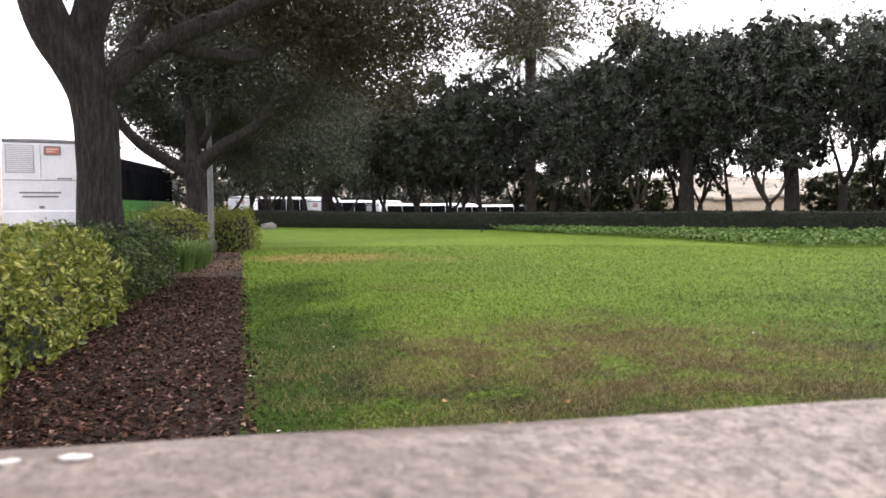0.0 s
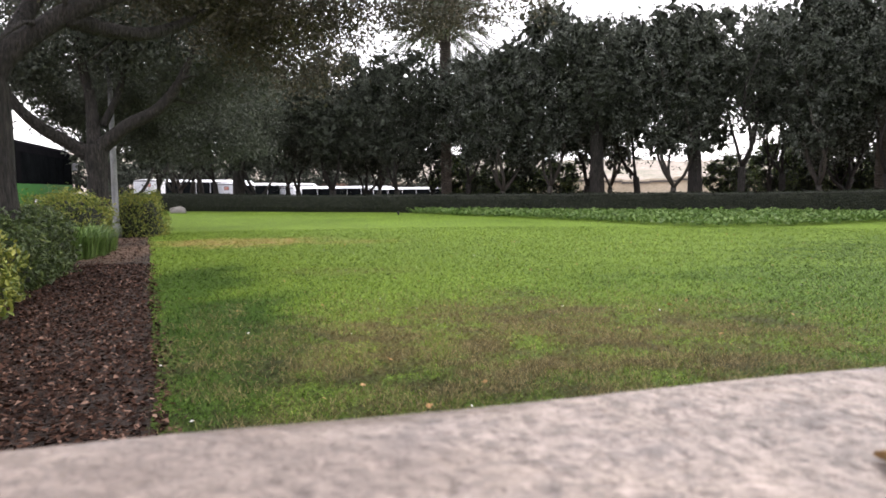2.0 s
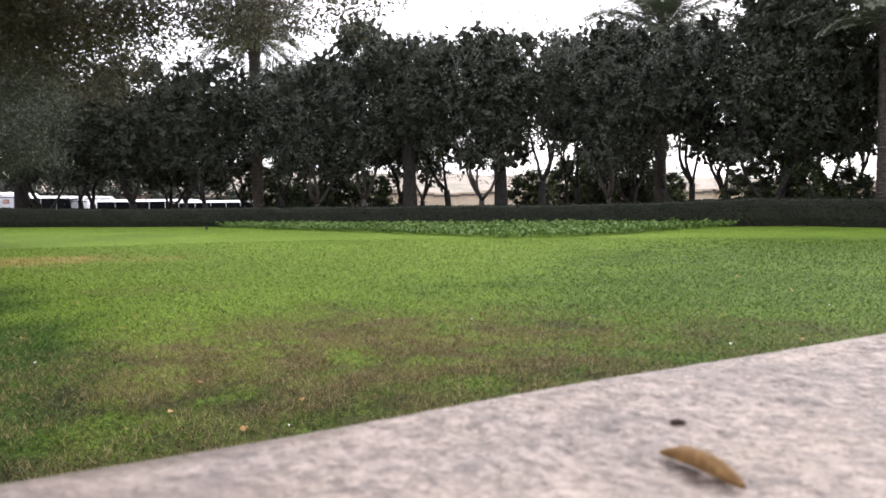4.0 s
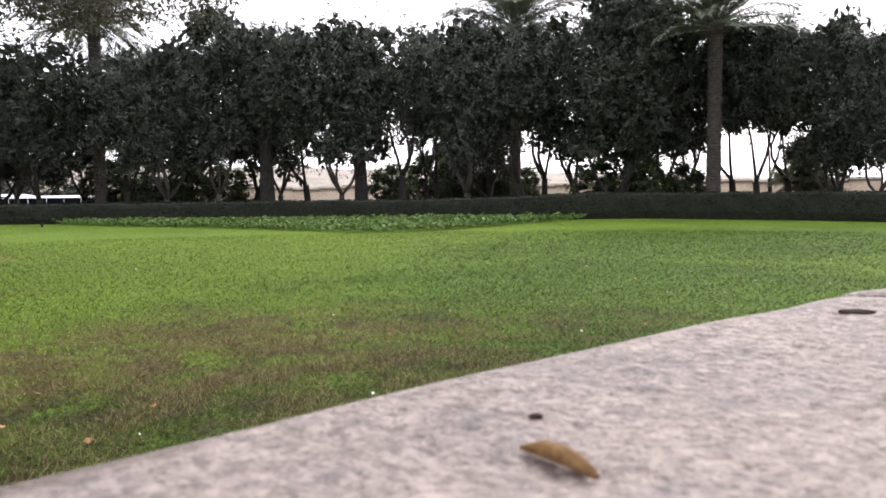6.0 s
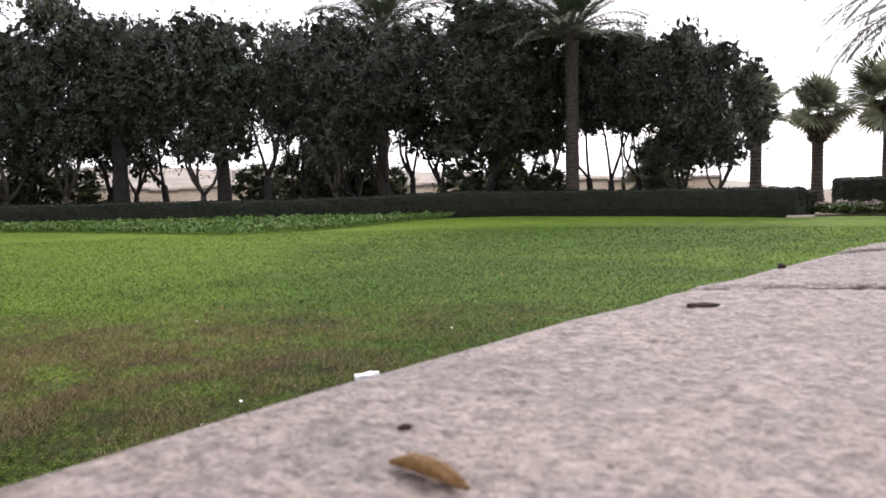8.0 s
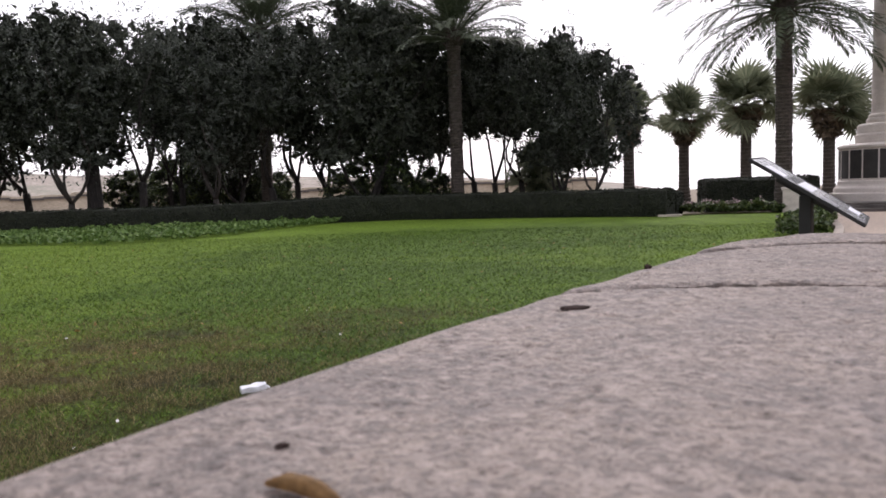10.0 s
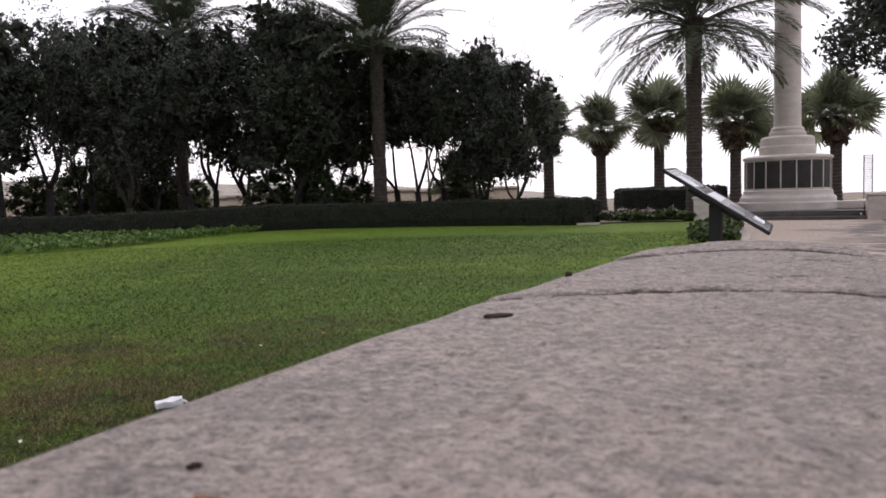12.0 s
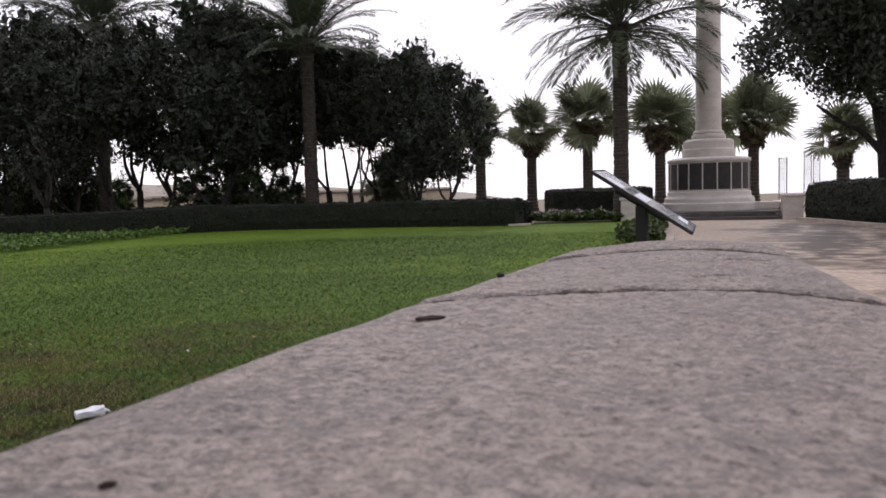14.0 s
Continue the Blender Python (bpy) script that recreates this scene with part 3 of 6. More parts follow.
HEDGE_LINE = [(-15.5, 44.0), (-9.6, 39.0), (0.4, 32.6), (8.6, 26.6), (14.5, 22.2), (19.6, 18.4), (21.2, 14.0), (21.8, 9.3)]
KERB = [wall_place(1.6, 0.27), wall_place(8.0, 0.45), wall_place(16.2, 0.75), wall_place(25.6, 1.7)]
lawn_outline = [tuple(wall_place(-0.35, 0.2))[:2]] + MULCH_EDGE[1:] + [(-8.6, 38.6), (0.8, 33.0), (9.0, 27.2), (15, 22.7), (20.2, 18.7), (22.0, 14.2), (22.6, 9.4), (25.5, 6.6)] + [tuple(p)[:2] for p in KERB[::-1]]
lawn = sheet("lawn", lawn_outline, 0.004, M_LAWN, "green mown lawn with dry straw patches", "lawn", ragged=0.05)
mulch = sheet("mulch_bed", MULCH_EDGE + [(-14, 44), (-14, 20), (-9, 10), (-5, 2), (-2.2, 0.2)], 0.0, M_MULCH_BED, "dark brown bed covered in leaf litter", "mulch bed", ragged=0.05)
HEDGE3_LINE = [(25.4, 1.75), (24.4, 1.3), (19.3, -0.9), (14.0, -3.2), (6.0, -6.5)]
paving = sheet("pavement", [tuple(p)[:2] for p in KERB] + [(27.5, 5.8), (33, 6), (33, 0), (26, 1.6)] + HEDGE3_LINE[1:] + [(-6, -8), (-6, -1.2), tuple(wall_place(-3.2, -0.2))[:2], tuple(wall_place(1.5, 0.0))[:2]],
              0.0, M_PAVE, "wet patchy beige stone paving", "pavement")
M_ASPHALT = material("asphalt", [(0.3, (0.045, 0.045, 0.048)), (0.7, (0.07, 0.07, 0.072))], scale=0.5, fine=30, rough=0.85, bump=0.3)


def make_road():
    bm = bmesh.new()
    azs, rs = range(45, -20, -5), (50, 52, 59, 66, 75, 95)
    rows = [[bm.verts.new(polar(a, r, 0.006 - yard_drop(a, r))) for a in azs] for r in rs]
    for p, q in zip(rows, rows[1:]):
        for k in range(len(p) - 1):
            bm.faces.new((p[k], p[k + 1], q[k + 1], q[k]))
    tagged(part("road", bm, M_ASPHALT), "grey asphalt of the bus yard", "road", kind="structure")


make_road()


def kerb_run(name, line, width, height, label):
    """A kerb of separate stones along a line."""
    ob = root(name, Matrix(), label, "kerb", kind="structure")
    first = None
    for a, b in zip(line, line[1:]):
        a, b = Vector((a[0], a[1], 0)), Vector((b[0], b[1], 0))
        n = max(1, round((b - a).length / 0.95))
        for k in range(n):
            p = a.lerp(b, (k + 0.5) / n)
            m = Matrix.Translation(p) @ Matrix.Rotation(math.atan2(b.y - a.y, b.x - a.x), 4, "Z")
            length = (b - a).length / n - 0.012
            if first is None:
                first = block("kerb_stone", (-0.5, 0.5, -width / 2, width / 2, -0.01, height), M_KERB, ob, 0.012)
                first.matrix_basis = m @ Matrix.Diagonal((length, 1, 1, 1))
            else:
                shared("kerb_stone", first, ob, m @ Matrix.Diagonal((length, 1, random.uniform(0.94, 1.04), 1)))
    return ob


kerb_run("kerb_lawn", [(p.x, p.y) for p in KERB[1:]], 0.16, 0.09, "pale stone kerb between lawn and paving")
kerb_run("kerb_hedge", HEDGE3_LINE[1:], 0.18, 0.10, "pale stone kerb under the clipped hedge")


# ---- the wall that carries the eye ----
def bow(s):
    return 2.6 if s < 0.9 else 2.6 + (s - 0.9) * 5.0


def coping_xy(s, q):
    taper = max(0.0, min(1.0, (s - 0.6) / 1.1))
    left = 0.300 - 0.062 * taper
    right = -0.27 + 0.10 * max(0.0, min(1.0, s / 0.97)) + 0.05 * taper
    side = right + (left - right) * q
    return s - bow(s) * (side - 0.03) ** 2 * max(0.0, min(1.0, (s + 0.2) / 0.8)), side


CRACKS = [[(1.411, 0.237), (1.45, 0.21), (1.50, 0.175), (1.54, 0.14)], [(1.513, -0.053), (1.487, -0.076), (1.455, -0.098)], [(1.236, -0.030), (1.229, -0.063), (1.209, -0.090)], [(0.99, 0.02), (1.0, -0.03), (0.985, -0.07)]]


def crack_depth(a, side):
    """Depth of the short open cracks in the far coping stones."""
    deep = 0.0
    a += 0.006 * noise.noise(Vector((side * 60, a * 20, 9)))
    for line in CRACKS:
        for (a0, q0), (a1, q1) in zip(line, line[1:]):
            u, w = a1 - a0, q1 - q0
            k = max(0.0, min(1.0, ((a - a0) * u + (side - q0) * w) / (u * u + w * w)))
            deep = max(deep, 0.012 * math.exp(-(((a - a0 - u * k) ** 2 + (side - q0 - w * k) ** 2) / 0.0055 ** 2)))
    return deep


def coping_stone(parent, s0, s1, step, lift=0.0):
    """One rough slab of the wall's top between two curved joints; its rim is worn round."""
    ns, nq = max(2, int((s1 - s0) / step)), max(4, int(0.52 / step))
    bm = bmesh.new()
    grid = []
    for i in range(ns + 1):
        s = s0 + (s1 - s0) * i / ns
        row = []
        for k in range(nq + 1):
            q = k / nq
            a, side = coping_xy(s, q)
            if i in (0, ns):
                a += 0.006 * noise.noise(Vector((side * 30, s, 2))) + 0.003 * noise.noise(Vector((side * 110, s, 5)))
            p = wall_place(a, side)
            rim = min(q, 1 - q) * 0.52
            end = min(s - s0, s1 - s)
            wear = -0.004 * math.exp(-rim / 0.008) - 0.004 * math.exp(-end / 0.006)
            side_wob = 0.0012 * noise.noise(Vector((a * 9, q * 3, 4))) * (1 if k in (0, nq) else 0)
            firm = min(1.0, rim / 0.035)
            z = 0.9 + lift + wear + 0.003 * noise.noise(Vector((p.x * 7, p.y * 7, 0))) + 0.0011 * firm * noise.noise(Vector((p.x * 32, p.y * 32, 3)))
            z -= 0.005 * firm * max(0.0, noise.noise(Vector((p.x * 75, p.y * 75, 8))) - 0.22)
            z += firm * (0.0009 * noise.noise(Vector((p.x * 95, p.y * 95, 12))) + 0.0008 * noise.noise(Vector((p.x * 170, p.y * 170, 15))))
            z -= 0.004 * max(0.0, a - 0.7) + (crack_depth(a, side) if s > 0.85 else 0.0)
            row.append(bm.verts.new(p + SIDE * side_wob + Vector((0, 0, z))))
        grid.append(row)
    for i in range(ns):
        for k in range(nq):
            bm.faces.new((grid[i][k], grid[i][k + 1], grid[i + 1][k + 1], grid[i + 1][k]))
    rim = [grid[0][k] for k in range(nq + 1)] + [grid[i][nq] for i in range(1, ns + 1)] + [grid[ns][k] for k in range(nq - 1, -1, -1)] + [grid[i][0] for i in range(ns - 1, 0, -1)]
    low = [bm.verts.new((v.co.x, v.co.y, 0.82)) for v in rim]
    for i in range(len(rim)):
        j = (i + 1) % len(rim)
        bm.faces.new((rim[i], low[i], low[j], rim[j]))
    bm.faces.new(low)
    return part("coping_stone", bm, M_STONE, parent, smooth=False)


def make_wall():
    wall = root("wall_garden", Matrix(), "thick garden wall with cracked rough limestone coping", "wall", kind="structure")
    coping_stone(wall, -3.2, -0.75, 0.04)
    coping_stone(wall, -0.746, 0.866, 0.0048)
    coping_stone(wall, 0.888, 1.445, 0.0055, 0.0015)
    coping_stone(wall, 1.478, 1.70, 0.005, 0.004)
    bm = bmesh.new()
    top, low = [], []
    rim = [(-3.15, 0.06), (-3.15, 0.94)] + [(s, 0.94) for s in (-1, 0, 0.6, 1.1, 1.4)] + [(1.66, q) for q in (0.9, 0.7, 0.5, 0.3, 0.1)] + [(s, 0.06) for s in (1.4, 1.0, 0.5, 0, -1)]
    for s, q in rim:
        a, side = coping_xy(s, q)
        top.append(bm.verts.new(wall_place(a, side, 0.822)))
        low.append(bm.verts.new(wall_place(a, side, -0.01)))
    for i in range(len(rim)):
        j = (i + 1) % len(rim)
        bm.faces.new((top[i], low[i], low[j], top[j]))
    bm.faces.new(top)
    bm.faces.new(low[::-1])
    part("wall_body", bm, M_WALL, wall)


make_wall()


# ---- hedges ----
def hedge(name, line, width, height, label, rng_seed, leaves_per_m2=260, leaf=0.075, mat=M_HEDGE, core=M_HEDGE_CORE, lumps=0.05, rise=0.0, uneven=None):
    """A clipped hedge: a twiggy body, coloured dark for inner shade, under a skin of small leaves, from its front foot
    line backwards.
    """
    rng = np.random.default_rng(rng_seed)
    ob = root(name, Matrix(), label, "hedge")
    bm = bmesh.new()
    pts = [Vector((p[0], p[1], 0)) for p in line]
    samples = []
    for a, b in zip(pts, pts[1:]):
        n = max(1, int((b - a).length / 0.5))
        samples += [a.lerp(b, k / n) for k in range(n)]
    samples.append(pts[-1])
    prof = [(0.06, 0.0), (0.0, 0.3), (0.02, 0.75), (0.06, 0.94), (0.2, 1.0), (0.5, 1.0), (0.8, 1.0), (0.94, 0.94), (0.98, 0.5), (0.95, 0.0)]
    rings, skin = [], []
    for i, p in enumerate(samples):
        way = (samples[min(i + 1, len(samples) - 1)] - samples[max(i - 1, 0)]).normalized()
        back = Vector((-way.y, way.x, 0))
        h = height + rise * i / len(samples)
        if uneven:
            h = float(np.interp(math.degrees(math.atan2(-p.x, p.y)), *uneven))
        ring = []
        for u, v in prof:
            w = noise.noise(Vector((p.x * 1.7 + u * 3, p.y * 1.7, v * 3))) * lumps
            ring.append(p + back * (u * width + w) + Vector((0, 0, max(0.0, v * h + (w if v > 0.2 else 0)))))
        rings.append(ring)
    vs = [[bm.verts.new(q) for q in r] for r in rings]
    quads = []
    for a, b in zip(range(len(rings)), range(1, len(rings))):
        for k in range(len(prof) - 1):
            bm.faces.new((vs[a][k], vs[b][k], vs[b][k + 1], vs[a][k + 1]))
            quads.append((rings[a][k], rings[b][k], rings[b][k + 1], rings[a][k + 1]))
    bm.faces.new(vs[0][::-1])
    bm.faces.new(vs[-1])
    for ring in (rings[0], rings[-1]):
        quads.append((ring[1], ring[4], ring[6], ring[8]))
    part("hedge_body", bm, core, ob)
    spots = []
    for a, b, c, d in quads:
        area = ((b - a).cross(d - a)).length
        n = rng.poisson(area * leaves_per_m2)
        st = rng.random((n, 2))
        q = np.array([a, b, c, d], float)
        s, t = st[:, :1], st[:, 1:]
        spots.append((q[0] * (1 - s) + q[1] * s) * (1 - t) + (q[3] * (1 - s) + q[2] * s) * t)
    spots = np.concatenate(spots)
    spots += rng.normal(size=spots.shape) * 0.022
    spots[:, 2] = np.maximum(spots[:, 2], 0.02)
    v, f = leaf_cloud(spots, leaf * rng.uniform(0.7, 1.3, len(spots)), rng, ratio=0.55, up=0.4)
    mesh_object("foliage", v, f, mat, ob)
    return ob


hedge("hedge", HEDGE_LINE[::-1], -1.1, 1.0, "long dark green clipped hedge bordering the lawn", 11, uneven=([-68, -55, -43, -36, -28, -9, 3.6, 13.8, 20], [0.86, 0.86, 0.93, 0.79, 0.75, 0.75, 0.73, 0.87, 0.87]))
hedge("hedge", [(22.9, 9.4), (24.0, 9.6)], 0.8, 0.78, "low dark clipped hedge stub", 12)
hedge("hedge", [(25.2, 9.3), (26.2, 7.9), (26.0, 6.35)], 1.2, 1.12, "dark clipped hedge beside the memorial", 13)
hedge("hedge", [(p[0] + 0.05, p[1] - 0.14) for p in HEDGE3_LINE[1:]], 1.3, 1.08, "dark clipped hedge along the wet paving", 14, rise=0.35)


# ---- trees ----
def tree_limbs(rng, spread, height, fork, stems, bark, parent, r0=0.13, lean=0.4):
    """A short trunk that forks into crooked stems; returns the stems' ends."""
    ends = []
    bm = bmesh.new()
    f = Vector((rng.uniform(-0.15, 0.15), rng.uniform(-0.15, 0.15), fork))
    tube(bm, [(0, 0, -0.1), (0, 0, 0.05), (f.x * 0.4, f.y * 0.4, fork * 0.5), f], [r0 * 1.7, r0 * 1.35, r0 * 1.05, r0], 10, ripple=0.15)
    part("trunk", bm, bark, parent, smooth=True)
    for i in range(stems):
        a = 2 * math.pi * i / stems + rng.uniform(-0.5, 0.5)
        out = Vector((math.cos(a), math.sin(a), 0))
        mid = f + out * spread * rng.uniform(0.3, 0.55) + Vector((0, 0, (height - fork) * rng.uniform(0.35, 0.5)))
        end = mid + out * spread * rng.uniform(0.1, 0.5) + Vector((rng.uniform(-0.4, 0.4), rng.uniform(-0.4, 0.4), (height - fork) * rng.uniform(0.3, 0.45)))
        bm = bmesh.new()
        kink = out.cross(Vector((0, 0, 1))) * rng.uniform(-lean, lean) + out * rng.uniform(-0.1, 0.3) * lean
        p = bend(f, mid, kink, 6, 0.04, rng) + bend(mid, end, -kink * 0.5, 5, 0.05, rng)[1:]
        r = r0 * rng.uniform(0.5, 0.75)
        tube(bm, p, [r * (1 - 0.75 * k / (len(p) - 1)) for k in range(len(p))], 7, ripple=0.12)
        for _ in range(3):
            q = p[rng.randrange(4, len(p) - 1)]
            w = Vector((rng.uniform(-1, 1), rng.uniform(-1, 1), rng.uniform(0.1, 0.8))) * spread * 0.4
            tube(bm, bend(q, q + w, (0, 0, 0.1), 4, 0.04, rng), [r * 0.35, r * 0.28, r * 0.2, r * 0.08], 5)
        part("limb", bm, bark, parent, smooth=True)
        ends.append(end)
    return ends


def crown_lumps(rng, low, top, wide, count, size):
    """Centres and radii of the leaf masses of a crown: broad below, domed above, open in places."""
    s = (np.arange(count) + rng.random(count)) / count
    w = wide * np.where(s < 0.55, 0.72 + 0.5 * s, np.sqrt(np.maximum(0.2, 1 - ((s - 0.5) / 0.56) ** 2)))
    a = 2.39996 * np.arange(count) + rng.uniform(-0.5, 0.5, count)
    k = w * rng.uniform(0.25, 0.8, count)
    r = size * rng.uniform(0.75, 1.25, count) * np.where(s > 0.85, 0.82, 1.0)
    z = low + r * 0.6 + s * (top - low - r * 1.2)
    return np.column_stack([k * np.cos(a), k * np.sin(a), z]), r


def row_tree(name, seed, mat, bark, label, stems=3, spread=1.7, height=6.4, fork=0.9, leaf=0.125, count=32, per=300, wide=2.35, low=2.0, r0=0.13, lean=0.4, size=0.9, solid=1.0, top=7.6, sprigs=80):
    """A garden tree with crooked stems under a dense, uneven crown of leaf masses and loose sprays."""
    rng = np.random.default_rng(seed)
    t = root(name, Matrix(), label, "tree", "trees behind the hedge")
    tree_limbs(random.Random(seed), spread, height, fork, stems, bark, t, r0, lean)
    centres, radii = crown_lumps(rng, low, top, wide, count, size)
    pts, inner = [], []
    for c, r in zip(centres, radii):
        if rng.random() < solid:
            inner.append(c + rng.normal(size=(46, 3)) * r * np.array((0.36, 0.36, 0.3)))
        twigs = c + rng.normal(size=(per // 10, 3)) * r * np.array((0.52, 0.52, 0.44))
        pts.append((twigs[:, None, :] + rng.normal(size=(len(twigs), 10, 3)) * 0.11).reshape(-1, 3))
    for _ in range(sprigs):
        i = rng.integers(count)
        d = unit(rng, 1)[0]
        d[2] = abs(d[2]) * 0.9 - 0.25
        start = centres[i] + d * radii[i] * 0.85
        way = d + np.array((0, 0, 0.7))
        pts.append(start + way * np.linspace(0, 0.62, 13)[:, None] * rng.uniform(0.6, 1.2) + rng.normal(size=(13, 3)) * 0.045)
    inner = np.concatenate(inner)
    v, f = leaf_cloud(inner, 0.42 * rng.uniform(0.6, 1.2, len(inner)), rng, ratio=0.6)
    mesh_object("inner_crown", v, f, M_CROWN_CORE, t, "inner sprays of foliage coloured dark for shade")
    pts = np.concatenate(pts)
    v, f = leaf_cloud(pts, leaf * rng.uniform(0.6, 1.4, len(pts)), rng, ratio=0.4)
    mesh_object("crown", v, f, mat, t)
    return t


L_DARK = "evergreen garden tree with crooked stems and dense dark crown"
L_GREY = "garden tree with grey-green crown and pale forked stems"
L_TALL = "tall tree with one thick straight trunk"
TEMPLATES = [row_tree("tree", 21, M_LEAF_DARK, M_BARK, L_DARK, stems=3, lean=0.7, low=1.9),
             row_tree("tree", 22, M_LEAF_OLIVE, M_BARK_PALE, L_GREY, stems=4, spread=1.9, low=1.8, lean=0.6, r0=0.10),
             row_tree("tree", 23, M_LEAF_OLIVE, M_BARK, L_GREY, stems=2, spread=1.3, fork=1.3, low=3.1, lean=0.8, count=23),
             row_tree("tree", 24, M_LEAF_DARK, M_BARK, L_DARK, stems=3, spread=2.2, fork=0.5, low=1.75, lean=0.9),
             row_tree("tree", 25, M_LEAF_DARK, M_BARK, L_TALL, stems=5, spread=1.4, fork=4.0, low=2.7, r0=0.27, count=24),
             row_tree("tree", 26, M_LEAF_OLIVE, M_BARK, "low-branched tree with drooping grey-green crown", stems=4, spread=2.2, fork=0.8, low=1.4),
             row_tree("tree", 27, M_LEAF_SHRUB, M_BARK, "small bushy green tree", stems=4, spread=1.2, height=2.6, fork=0.3, low=0.2, top=3.2, wide=1.7, count=14, size=0.62, sprigs=40),
             row_tree("tree", 28, M_LEAF_DARK, M_BARK, "dense dark tree beyond the bus yard", stems=4, spread=1.2, height=2.6, fork=0.3, low=0.2, top=3.2, wide=1.7, count=12, size=0.68, per=200, leaf=0.17, sprigs=30),
             row_tree("tree", 29, M_LEAF_DARK, M_BARK, "thin-crowned dark tree with light showing through", stems=3, spread=1.5, fork=1.6, low=2.3, lean=0.6, count=28, per=170, solid=0.3, size=0.8)]
placed = set()
CREST_AZ = [-10, 4, 8.5, 12, 14.5, 20, 27, 32, 35, 38.6, 42, 44.5, 47, 49.5, 54.5, 58, 60.5, 66]
CREST_EL = [9.8, 9.5, 10.2, 11.5, 12.4, 12.6, 12.7, 12.2, 11.7, 11.5, 13.6, 14.4, 13.6, 12.8, 11.9, 11.3, 10.7, 9.8]
TOPS = [float(np.percentile([v.co.z for c in t.children if c.name.startswith("crown") for v in c.data.vertices], 98.6)) for t in TEMPLATES]


def plant(kind, az, d, scale=1.0, turn=0.0, tall=1.0):
    src = TEMPLATES[kind]
    if kind not in (6, 7) and az < 10:
        top = np.interp(-az, CREST_AZ, CREST_EL) - (1.3 if d > 38.5 else 0.0)
        top += 0.75 * math.sin(az * 7.3 + d)
        tall = (1.0 + d * math.tan(radians(top))) / (TOPS[kind] * scale)
    m = Matrix.Translation(polar(az, d, -yard_drop(az, d))) @ Matrix.Rotation(radians(turn), 4, "Z") @ Matrix.Diagonal((scale, scale, scale * tall, 1))
    if kind not in placed:
        placed.add(kind)
        src.matrix_basis = m
    else:
        own = src.matrix_basis.to_scale()
        copy_thing(src, m @ Matrix.Diagonal((1 / own.x, 1 / own.y, 1 / own.z, 1)))


